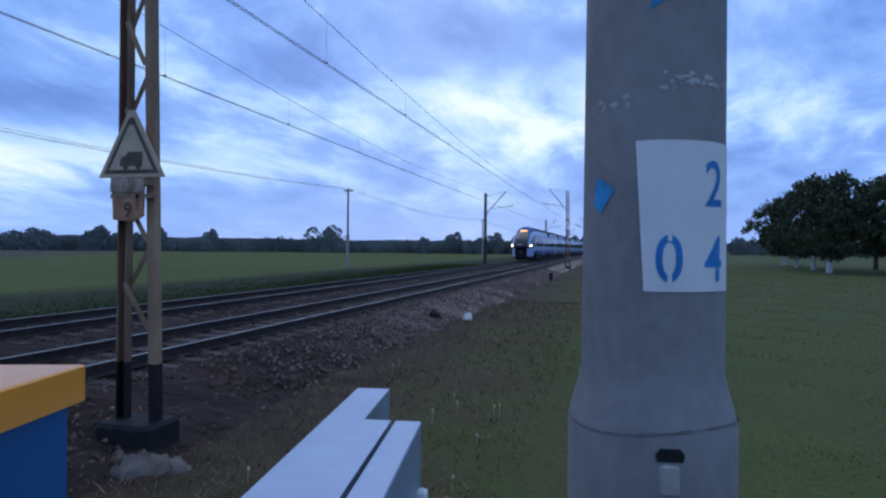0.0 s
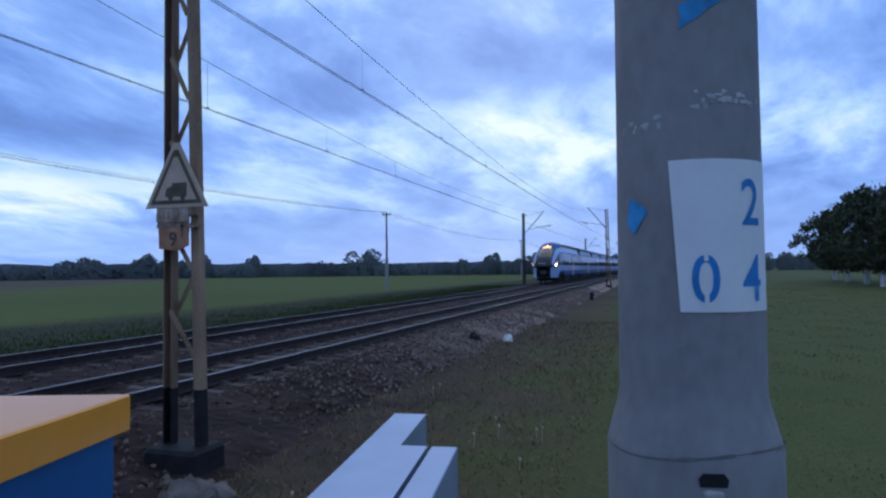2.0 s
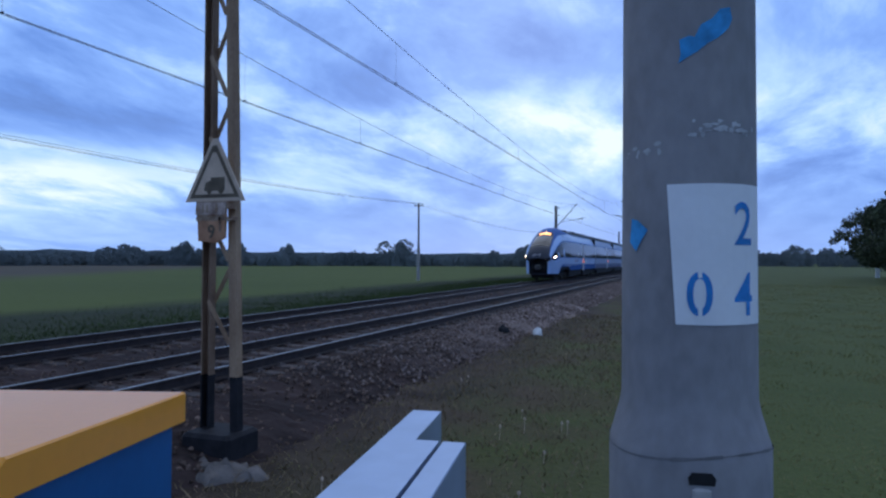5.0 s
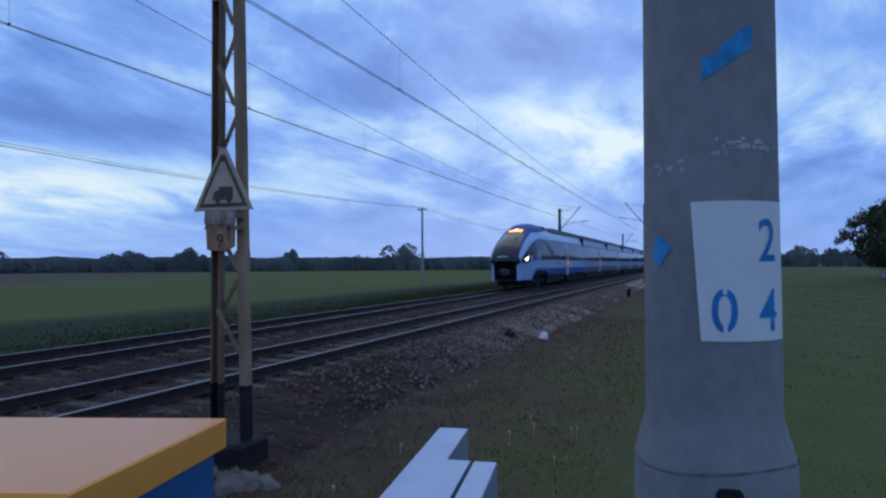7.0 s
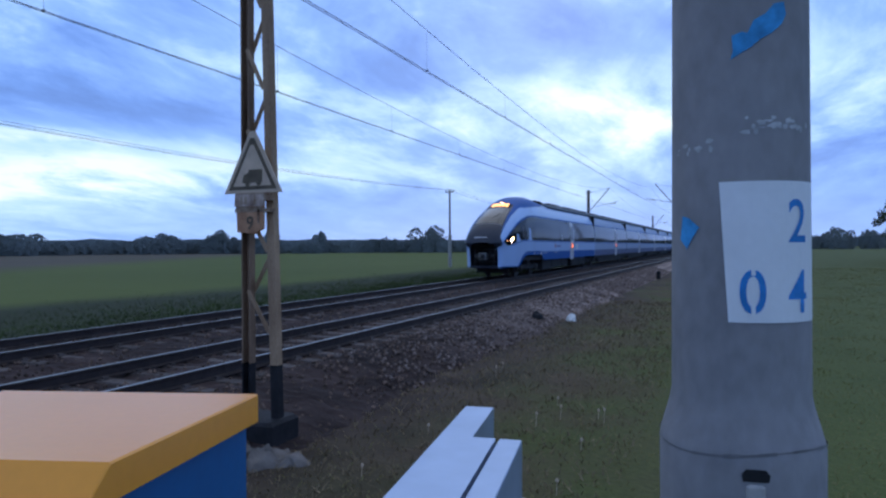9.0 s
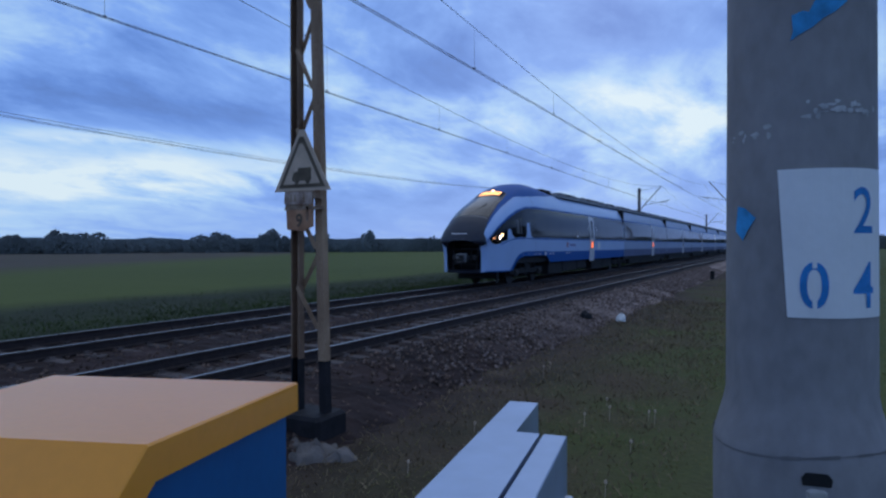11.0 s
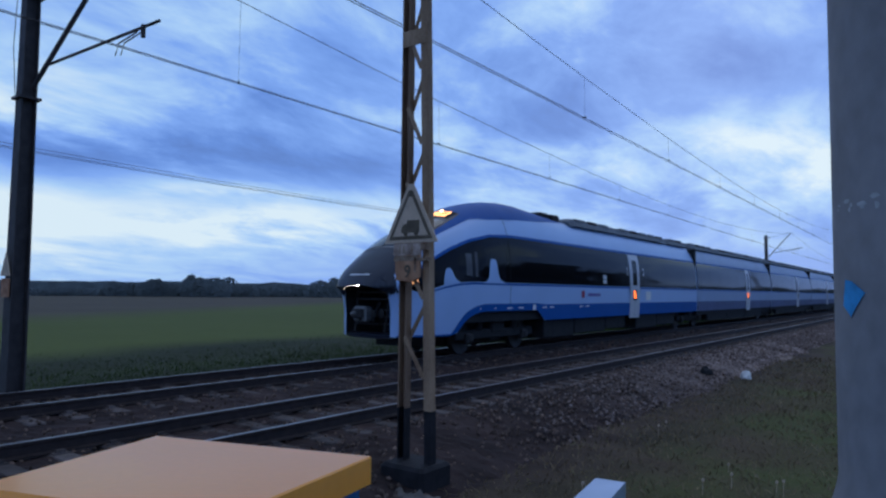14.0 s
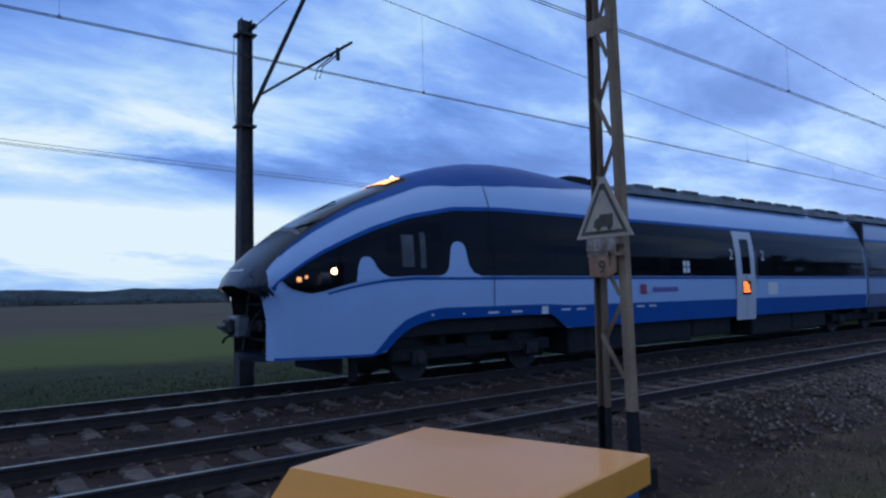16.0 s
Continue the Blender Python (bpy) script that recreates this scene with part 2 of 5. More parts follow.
def ground_material():
    """Meadow by the line, rough verge beyond it, then a green crop and a strip of bare brown soil."""
    m = bpy.data.materials.new("meadow_and_fields")
    m.use_nodes = True
    nt = m.node_tree
    b = nt.nodes["Principled BSDF"]
    b.inputs["Roughness"].default_value = 0.95
    pos = nt.nodes.new("ShaderNodeNewGeometry").outputs["Position"]
    s = nt.nodes.new("ShaderNodeSeparateXYZ")

    def noise(sc, detail=6):
        n = nt.nodes.new("ShaderNodeTexNoise")
        n.inputs["Scale"].default_value, n.inputs["Detail"].default_value = sc, detail
        nt.links.new(pos, n.inputs["Vector"])
        return n.outputs[0]

    def ramp2(f, p0, c0, p1, c1):
        r = nt.nodes.new("ShaderNodeValToRGB")
        r.color_ramp.elements[0].position, r.color_ramp.elements[0].color = p0, (*c0, 1)
        r.color_ramp.elements[1].position, r.color_ramp.elements[1].color = p1, (*c1, 1)
        nt.links.new(f, r.inputs[0])
        return r.outputs[0]

    def step(v, a, c):
        r = nt.nodes.new("ShaderNodeMapRange")
        r.inputs["From Min"].default_value, r.inputs["From Max"].default_value = a, c
        nt.links.new(v, r.inputs[0])
        return r.outputs[0]

    def mix(f, a, c):
        x = nt.nodes.new("ShaderNodeMix")
        x.data_type = "RGBA"
        for sock, v in ((0, f), (6, a), (7, c)):
            nt.links.new(v, x.inputs[sock])
        return x.outputs[2]
    nt.links.new(pos, s.inputs[0])
    x, y = s.outputs[0], s.outputs[1]
    wob = nt.nodes.new("ShaderNodeMath")
    wob.operation = "MULTIPLY_ADD"
    wob.inputs[1].default_value = 7.0
    nt.links.new(noise(0.11), wob.inputs[0])
    nt.links.new(x, wob.inputs[2])
    xw = wob.outputs[0]
    meadow = ramp2(noise(0.55), 0.38, (0.150, 0.096, 0.052), 0.60, (0.128, 0.132, 0.034))
    lawn = ramp2(noise(0.4), 0.3, (0.122, 0.150, 0.040), 0.7, (0.160, 0.182, 0.050))
    verge = ramp2(noise(0.5), 0.3, (0.030, 0.040, 0.010), 0.7, (0.046, 0.058, 0.014))
    crop = ramp2(noise(0.03), 0.3, (0.120, 0.156, 0.022), 0.7, (0.155, 0.186, 0.030))
    soil = ramp2(noise(0.05), 0.3, (0.120, 0.100, 0.066), 0.7, (0.160, 0.125, 0.085))
    dirt = ramp2(noise(1.3), 0.35, (0.066, 0.040, 0.027), 0.65, (0.138, 0.090, 0.058))
    meadow = mix(step(xw, 0.5, 2.7), dirt, meadow)
    col = mix(step(xw, 2.2, 6.5), meadow, lawn)
    col = mix(step(xw, -9.0, -10.0), col, verge)
    col = mix(step(xw, -18.0, -22.0), col, crop)
    far = nt.nodes.new("ShaderNodeMath")
    far.operation = "MULTIPLY_ADD"
    far.inputs[1].default_value = 0.55
    nt.links.new(y, far.inputs[0])
    nt.links.new(xw, far.inputs[2])
    col = mix(step(far.outputs[0], -32.0, -50.0), col, soil)
    fine_n = noise(14)
    hs = nt.nodes.new("ShaderNodeHueSaturation")
    nt.links.new(col, hs.inputs["Color"])
    nt.links.new(step(fine_n, -0.5, 1.15), hs.inputs["Value"])
    nt.links.new(hs.outputs[0], b.inputs["Base Color"])
    bp = nt.nodes.new("ShaderNodeBump")
    bp.inputs["Strength"].default_value, bp.inputs["Distance"].default_value = 0.45, 0.04
    nt.links.new(fine_n, bp.inputs["Height"])
    nt.links.new(bp.outputs[0], b.inputs["Normal"])
    return m


for dark in (M_TGLASS, M_BAND):
    dark.node_tree.nodes["Principled BSDF"].inputs["Specular IOR Level"].default_value = 0.11
M_MASK.node_tree.nodes["Principled BSDF"].inputs["Specular IOR Level"].default_value = 0.35
M_TBLUE.node_tree.nodes["Principled BSDF"].inputs["Specular IOR Level"].default_value = 0.14
def fresh_ballast(m):
    """Cleaner, paler stone on the outer shoulder some way along the line."""
    nt = m.node_tree
    b = nt.nodes["Principled BSDF"]
    old = b.inputs["Base Color"].links[0].from_socket
    s = nt.nodes.new("ShaderNodeSeparateXYZ")
    nt.links.new(nt.nodes.new("ShaderNodeNewGeometry").outputs["Position"], s.inputs[0])
    f = []
    for sock, a, c in ((0, -4.75, -4.35), (1, 11.0, 23.0)):
        r = nt.nodes.new("ShaderNodeMapRange")
        r.inputs["From Min"].default_value, r.inputs["From Max"].default_value = a, c
        nt.links.new(s.outputs[sock], r.inputs[0])
        f.append(r.outputs[0])
    k = nt.nodes.new("ShaderNodeMath")
    k.operation = "MULTIPLY"
    for i in (0, 1):
        nt.links.new(f[i], k.inputs[i])
    gain = nt.nodes.new("ShaderNodeMix")
    gain.data_type, gain.blend_type = "RGBA", "MIX"
    n = nt.nodes.new("ShaderNodeTexNoise")
    n.inputs["Scale"].default_value = 9
    rr = nt.nodes.new("ShaderNodeValToRGB")
    rr.color_ramp.elements[0].position, rr.color_ramp.elements[0].color = 0.35, (0.160, 0.110, 0.088, 1)
    rr.color_ramp.elements[1].position, rr.color_ramp.elements[1].color = 0.65, (0.33, 0.245, 0.205, 1)
    nt.links.new(n.outputs[0], rr.inputs[0])
    nt.links.new(k.outputs[0], gain.inputs[0])
    nt.links.new(old, gain.inputs[6])
    nt.links.new(rr.outputs[0], gain.inputs[7])
    nt.links.new(gain.outputs[2], b.inputs["Base Color"])


fresh_ballast(M_BALLAST)
M_GROUND = ground_material()
for dull in (M_BLACK, M_STONE, M_STONE2, M_GROUND, M_BALLAST, M_BLADE, M_VERGE, M_DRY, M_SLEEPER, M_LEAF_HAZED):
    dull.node_tree.nodes["Principled BSDF"].inputs["Specular IOR Level"].default_value = 0.2


# ---- mesh helpers ----
class Build:
    """Collects vertices and faces of one part."""

    def __init__(self):
        self.v, self.f, self.mi = [], [], []

    def add(self, verts, faces, m=None, mi=0):
        n = len(self.v)
        self.v += [tuple(m @ Vector(p)) if m else tuple(p) for p in verts]
        self.f += [tuple(i + n for i in f) for f in faces]
        self.mi += [mi] * len(faces)
        return self

    def box(self, x0, x1, y0, y1, z0, z1, m=None, bevel=0.0, mi=0):
        b = min(bevel, (x1 - x0) / 3, (y1 - y0) / 3)
        ring = [(x0 + b, y0), (x1 - b, y0), (x1, y0 + b), (x1, y1 - b), (x1 - b, y1), (x0 + b, y1), (x0, y1 - b), (x0, y0 + b)] if b else [(x0, y0), (x1, y0), (x1, y1), (x0, y1)]
        n = len(ring)
        if not b:
            vs = [(x, y, z0) for x, y in ring] + [(x, y, z1) for x, y in ring]
            fs = [tuple(range(n))[::-1], tuple(range(n, 2 * n))] + [(i, (i + 1) % n, n + (i + 1) % n, n + i) for i in range(n)]
            return self.add(vs, fs, m, mi)
        cx, cy = (x0 + x1) / 2, (y0 + y1) / 2
        kx, ky = 1 - 2 * b / (x1 - x0), 1 - 2 * b / (y1 - y0)
        levels = [(z0, 0), (z0 + b, 1), (z1 - b, 1), (z1, 0)]
        vs = [((x if full else cx + (x - cx) * kx), (y if full else cy + (y - cy) * ky), z) for z, full in levels for x, y in ring]
        fs = [tuple(range(n))[::-1], tuple(range(3 * n, 4 * n))]
        fs += [(k * n + i, k * n + (i + 1) % n, (k + 1) * n + (i + 1) % n, (k + 1) * n + i) for k in range(3) for i in range(n)]
        return self.add(vs, fs, m, mi)

    def prism(self, poly, z0, z1, m=None, mi=0):
        n = len(poly)
        vs = [(x, y, z0) for x, y in poly] + [(x, y, z1) for x, y in poly]
        return self.add(vs, [tuple(range(n))[::-1], tuple(range(n, 2 * n))] + [(i, (i + 1) % n, n + (i + 1) % n, n + i) for i in range(n)], m, mi)

    def tube(self, pts, r, sides=6, mi=0, r1=None):
        pts = [Vector(p) for p in pts]
        n, vs, fs = len(pts), [], []
        for k, p in enumerate(pts):
            d = (pts[min(k + 1, n - 1)] - pts[max(k - 1, 0)]).normalized()
            a = d.orthogonal().normalized() if abs(d.z) > 0.9 else d.cross(Vector((0, 0, 1))).normalized()
            b = d.cross(a)
            rr = r if r1 is None else r + (r1 - r) * k / (n - 1)
            vs += [p + rr * (math.cos(2 * math.pi * i / sides) * a + math.sin(2 * math.pi * i / sides) * b) for i in range(sides)]
        for k in range(n - 1):
            fs += [(k * sides + i, k * sides + (i + 1) % sides, (k + 1) * sides + (i + 1) % sides, (k + 1) * sides + i) for i in range(sides)]
        fs += [tuple(range(sides))[::-1], tuple(range((n - 1) * sides, n * sides))]
        return self.add(vs, fs, None, mi)

    def lathe(self, prof, sides, m=None, mi=0):
        vs = [(r * math.cos(2 * math.pi * i / sides), r * math.sin(2 * math.pi * i / sides), z) for r, z in prof for i in range(sides)]
        fs = [(k * sides + i, k * sides + (i + 1) % sides, (k + 1) * sides + (i + 1) % sides, (k + 1) * sides + i) for k in range(len(prof) - 1) for i in range(sides)]
        fs += [tuple(range(sides))[::-1], tuple(range((len(prof) - 1) * sides, len(prof) * sides))]
        return self.add(vs, fs, m, mi)

    def grid(self, rows, mi=0, close=False):
        n, w = len(self.v), len(rows[0])
        vs = [p for r in rows for p in r]
        fs = [(k * w + i, k * w + i + 1, (k + 1) * w + i + 1, (k + 1) * w + i) for k in range(len(rows) - 1) for i in range(w - 1)]
        return self.add(vs, fs, None, mi)

    def mesh(self, name, mats, smooth=False):
        me = bpy.data.meshes.new(name)
        me.from_pydata(self.v, [], self.f)
        for m in (mats if isinstance(mats, (list, tuple)) else [mats]):
            me.materials.append(m)
        if len(me.materials) > 1:
            me.polygons.foreach_set("material_index", self.mi)
        if smooth:
            me.polygons.foreach_set("use_smooth", [True] * len(self.f))
            me.set_sharp_from_angle(angle=radians(38))
        me.update()
        return me


def part(name, b, material, parent=None, label="", smooth=False):
    ob = new(name, b.mesh(name, material, smooth))
    if parent:
        ob.parent = parent
    return tagged(ob, label)


def thing(name, m, label, category, group=""):
    ob = tagged(new(name), label, category, group)
    ob.matrix_basis = m
    return ob


# ---- ground ----
GZ = -0.15


def ground():
    def axis(stops):
        out = []
        for (a, b, st) in stops:
            k = max(1, round((b - a) / st))
            out += [a + (b - a) * i / k for i in range(k)]
        return out + [stops[-1][1]]
    xs = axis([(-2500, -400, 300), (-400, -60, 40), (-60, -14, 2), (-14, 14, 0.5), (14, 60, 4), (60, 400, 40), (400, 2500, 300)])
    ys = axis([(-600, -40, 80), (-40, -4, 3), (-4, 40, 0.6), (40, 120, 4), (120, 500, 40), (500, 4200, 400)])
    rows = []
    for y in ys:
        row = []
        for x in xs:
            z = GZ
            if abs(x) < 60 and y < 120:
                z += 0.04 * noise.noise((x * 0.35, y * 0.35, 0)) + 0.03 * noise.noise((x * 1.3, y * 1.3, 5))
            row.append((x, y, z))
        rows.append(row)
    ob = part("ground", Build().grid(rows), M_GROUND, None, "flat green meadow and crop fields reaching the horizon", True)
    tagged(ob, "", "ground", "", "structure")


ground()
X_NEAR, X_FAR, RAIL_Z = -5.75, -9.82, 0.45


def ballast_height(x):
    """Top of the stone bed across the line."""
    pts = [(-14.0, -0.4), (-12.6, 0.0), (-11.6, 0.255), (-8.6, 0.255), (-7.8, 0.19), (-7.0, 0.255), (-4.3, 0.25), (-2.9, -0.14), (-2.2, -0.4)]
    for (a, za), (b, zb) in zip(pts, pts[1:]):
        if a <= x <= b:
            return za + (zb - za) * (x - a) / (b - a)
    return -0.4


def ballast():
    xs = [-14 + 0.12 * i for i in range(99)]
    ys = [-30 + 0.5 * i for i in range(50)] + [-5 + 0.13 * i for i in range(270)] + [30.1 + 1.2 * i for i in range(200)]
    rows = []
    for y in ys:
        rows.append([(x, y, ballast_height(x + 0.25 * noise.noise((x * 0.2, y * 0.5, 9))) + 0.045 * noise.noise((x * 5, y * 5, 1)) + 0.03 * noise.noise((x * 1.1, y * 1.1, 2))) for x in xs])
    ob = part("ballast_bed", Build().grid(rows), M_BALLAST, None, "brown stone ballast bed under two tracks")
    tagged(ob, "", "ballast", "", "structure")
    # loose stones
    rnd = random.Random(4)
    ico = [(0, 0, 1), (0.9, 0, 0.1), (0, 0.9, 0), (-0.9, 0, -0.1), (0, -0.9, 0), (0, 0, -1)]
    fs = [(0, 1, 2), (0, 2, 3), (0, 3, 4), (0, 4, 1), (5, 2, 1), (5, 3, 2), (5, 4, 3), (5, 1, 4)]
    b = Build()
    for k in range(9000):
        far = k > 6500
        y = rnd.uniform(20, 60) if far else rnd.uniform(-2, 20)
        x = rnd.uniform(-4.6, -2.5 - abs(rnd.gauss(0, 0.25))) if rnd.random() < 0.46 else rnd.uniform(-12.5, -4.6)
        r = rnd.uniform(0.018, 0.05) * (1.5 if far else 1)
        q = Matrix.LocRotScale((x, y, ballast_height(x) + r * 0.35), Euler([rnd.uniform(0, 6) for _ in range(3)]), (r * rnd.uniform(0.7, 1.3), r * rnd.uniform(0.7, 1.3), r * rnd.uniform(0.6, 1)))
        b.add([(p[0] * rnd.uniform(0.7, 1.2), p[1] * rnd.uniform(0.7, 1.2), p[2]) for p in ico], fs, q)
    pale = Build()
    for k in range(7000):
        y = 8.5 + 50 * rnd.random() ** 1.5
        x = rnd.uniform(-4.5, -2.55 - abs(rnd.gauss(0, 0.2)))
        if rnd.random() > (y - 8) / 9:
            continue
        r = rnd.uniform(0.022, 0.05) * (1 + 0.012 * y)
        q = Matrix.LocRotScale((x, y, ballast_height(x) + r * 0.4), Euler([rnd.uniform(0, 6) for _ in range(3)]), (r, r * rnd.uniform(0.7, 1.2), r * rnd.uniform(0.6, 1)))
        pale.add(ico, fs, q)
    tagged(part("pale_stones", pale, M_STONE2, None, "pale grey crushed stones on the ballast shoulder"), "", "stones", "", "stuff")
    ob = part("loose_stones", b, M_STONE, None, "scattered brown and grey crushed stones")
    tagged(ob, "", "stones", "", "stuff")


ballast()


def rail_profile(x):
    """Foot, web and head of a rail, from its foot's height upwards."""
    half = [(0.070, 0), (0.070, 0.012), (0.012, 0.032), (0.010, 0.125), (0.036, 0.138), (0.036, 0.168), (0.030, 0.172)]
    return [(x + a, b) for a, b in half] + [(x - a, b) for a, b in half[::-1]]


def track(xc, label):
    t = tagged(new("railway_track"), label, "track", "railway tracks", "structure")
    zf = RAIL_Z - 0.172
    for s in (-0.752, 0.752):
        prof = rail_profile(xc + s)
        ys = [-40 + 10 * i for i in range(36)]
        b = Build()
        n = len(prof)
        vs = [(x, y, zf + z) for y in ys for x, z in prof]
        fs, mi = [], []
        for k in range(len(ys) - 1):
            for i in range(n):
                fs.append((k * n + i, k * n + (i + 1) % n, (k + 1) * n + (i + 1) % n, (k + 1) * n + i))
                mi.append(1 if i == 6 else 0)
        b.add(vs, fs)
        b.mi = mi
        part("rail", b, [M_RAIL, M_RAILTOP], t, "rusty steel rail with a polished head")
    return t


tracks = [track(X_NEAR, "rusty double-rail track on concrete sleepers beside the meadow"), track(X_FAR, "rusty double-rail track on concrete sleepers under the train")]


def grass():
    rnd = random.Random(8)

    def field(name, count, place, hmin, hmax, material, label):
        b = Build()
        for _ in range(count):
            x, y, k = place()
            h, a, w = rnd.uniform(hmin, hmax) * k, rnd.uniform(0, 6.28), rnd.uniform(0.004, 0.009) * k
            lx, ly = rnd.gauss(0, 0.75) * h, rnd.gauss(0, 0.75) * h
            c, s = math.cos(a) * w, math.sin(a) * w
            z = GZ - 0.005 + 0.04 * noise.noise((x * 0.35, y * 0.35, 0)) + 0.03 * noise.noise((x * 1.3, y * 1.3, 5))
            n = len(b.v)
            b.v += [(x - c, y - s, z), (x + c, y + s, z), (x + c * 0.7 + lx * 0.45, y + s * 0.7 + ly * 0.45, z + h * 0.6), (x - c * 0.7 + lx * 0.45, y - s * 0.7 + ly * 0.45, z + h * 0.6), (x + lx, y + ly, z + h)]
            b.f += [(n, n + 1, n + 2, n + 3), (n + 3, n + 2, n + 4)]
            b.mi += [0, 0]
        ob = part(name, b, material, None, label)
        tagged(ob, "", "grass", "", "stuff")

    def near():
        while True:
            y = -3 + 75 * rnd.random() ** 3.0
            x = rnd.uniform(-3.2, 3 + y * 0.5)
            n = noise.noise((x * 0.6, y * 0.6, 3)) + 0.35 * noise.noise((x * 2.3, y * 2.3, 4))
            edge = min(1, max(0, (x + 2.6 + 1.2 * noise.noise((x * 0.5, y * 0.3, 8))) / 1.9))
            if rnd.random() < edge * (0.35 + 0.9 * n) + (0.25 if x > -0.2 else 0.03):
                return x, y, (1.0 + 0.03 * max(0, y)) * (0.75 + 0.5 * max(0, n))

    def verge():
        y = -6 + 90 * rnd.random() ** 1.4
        return -12.9 - abs(rnd.gauss(0, 3.4)), y, 1.0 + 0.02 * max(0, y)
    field("meadow_grass", 95000, near, 0.015, 0.048, M_BLADE, "short uneven green and dry meadow grass")
    def dry():
        y = -1 + 28 * rnd.random() ** 1.5
        return rnd.uniform(-3.9, 0.8) - 0.01 * y, y, 1.0 + 0.03 * y
    field("dry_grass", 16000, dry, 0.015, 0.075, M_DRY, "dry brown grass and weeds beside the ballast")
    field("verge_grass", 60000, verge, 0.035, 0.09, M_VERGE, "tall dark rough grass along the field edge")


grass()


# ---- overhead line ----
def cantilever(parent, s, zs):
    """Bracket that holds the wires; s is the side to which it reaches."""
    def p(x, y, z):
        return (s * x, y, z + zs)
    part("strut", Build().tube([p(0.2, 0.03, 6.05), p(2.2, 0.55, 8.45)], 0.045, 8), M_DSTEEL, parent)
    part("tie_rod", Build().tube([p(0.16, 0.02, 7.95), p(2.2, 0.55, 8.5)], 0.012, 5), M_DSTEEL, parent)
    ins = Build()
    for k in range(4):
        q = Vector(p(0.22 + 0.05 * k, 0.04 + 0.012 * k, 7.99 + 0.014 * k))
        ins.lathe([(0.03, -0.015), (0.06, 0), (0.03, 0.015)], 8, Matrix.Translation(q) @ pose(0, 0, 0, 0, 90, 0))
    part("insulator", ins, M_UNDER, parent)
    part("registration_arm", Build().tube([p(0.62, 0.14, 6.46), p(3.15, 0.90, 6.96)], 0.028, 6), M_DSTEEL, parent)
    st = Build()
    for k in (0, 1):
        st.tube([p(2.62 + 0.12 * k, 0.78 + 0.05 * k, 6.84), p(2.2 + 0.1 * k, 0.66 + 0.05 * k, 6.68), p(2.12 + 0.1 * k, 0.64 + 0.05 * k, 6.46)], 0.014, 5)
    part("steady_arm", st, M_DSTEEL, parent)
    part("arm_clamp", Build().box(-0.03, 0.03, -0.03, 0.03, -0.12, 0.12, Matrix.Translation(p(2.78, 0.8, 6.82))), M_DSTEEL, parent)


def dark_mast(y):
    t = thing("catenary_mast", pose(-12.4, y, GZ), "dark weathered steel catenary mast with a bracket arm", "mast", "catenary masts")
    h = 8.25 - GZ
    w0, w1 = 0.17, 0.125
    prof = [(-1, -1), (1, -1), (1, -0.8), (0.25, -0.75), (0.25, 0.75), (1, 0.8), (1, 1), (-1, 1), (-1, 0.8), (-0.25, 0.75), (-0.25, -0.75), (-1, -0.8)]
    n = len(prof)
    b = Build().add([(a * w0, c * w0, 0) for a, c in prof] + [(a * w1, c * w1, h) for a, c in prof],
                    [tuple(range(n, 2 * n))] + [(i, (i + 1) % n, n + (i + 1) % n, n + i) for i in range(n)])
    part("column", b, M_DSTEEL, t)
    part("foundation", Build().box(-0.4, 0.4, -0.4, 0.4, -0.3, 0.25, None, 0.04), M_FOOT, t)
    for z in (5.85 - GZ, 7.9 - GZ):
        part("clamp_band", Build().box(-0.19, 0.19, -0.2, 0.2, z - 0.025, z + 0.025), M_DSTEEL, t)
    part("earth_wire", Build().tube([(0.0, -0.24, 7.9 - GZ), (0, -0.27, 6.8 - GZ), (0, -0.2, 5.85 - GZ)], 0.008, 4), M_WIRE, t)
    cantilever(t, 1, -GZ)
    return t


m0 = dark_mast(4.4)
part("warning_plate", Build().add([(-0.02, -0.2, 2.55), (0.4, -0.2, 2.55), (0.19, -0.2, 3.0), (-0.02, -0.22, 2.55), (0.4, -0.22, 2.55), (0.19, -0.22, 3.0)],
                                  [(0, 1, 2), (5, 4, 3), (0, 3, 4, 1), (1, 4, 5, 2), (2, 5, 3, 0)], pose(-0.19, 0, 0)), M_SIGN, m0, "faded cream triangular plate")
part("number_plate", Build().box(-0.17, 0.17, -0.215, -0.19, 2.15, 2.5), M_SIGN2, m0)
for y in (72.7, 141.0, 209.0):
    dark_mast(y)


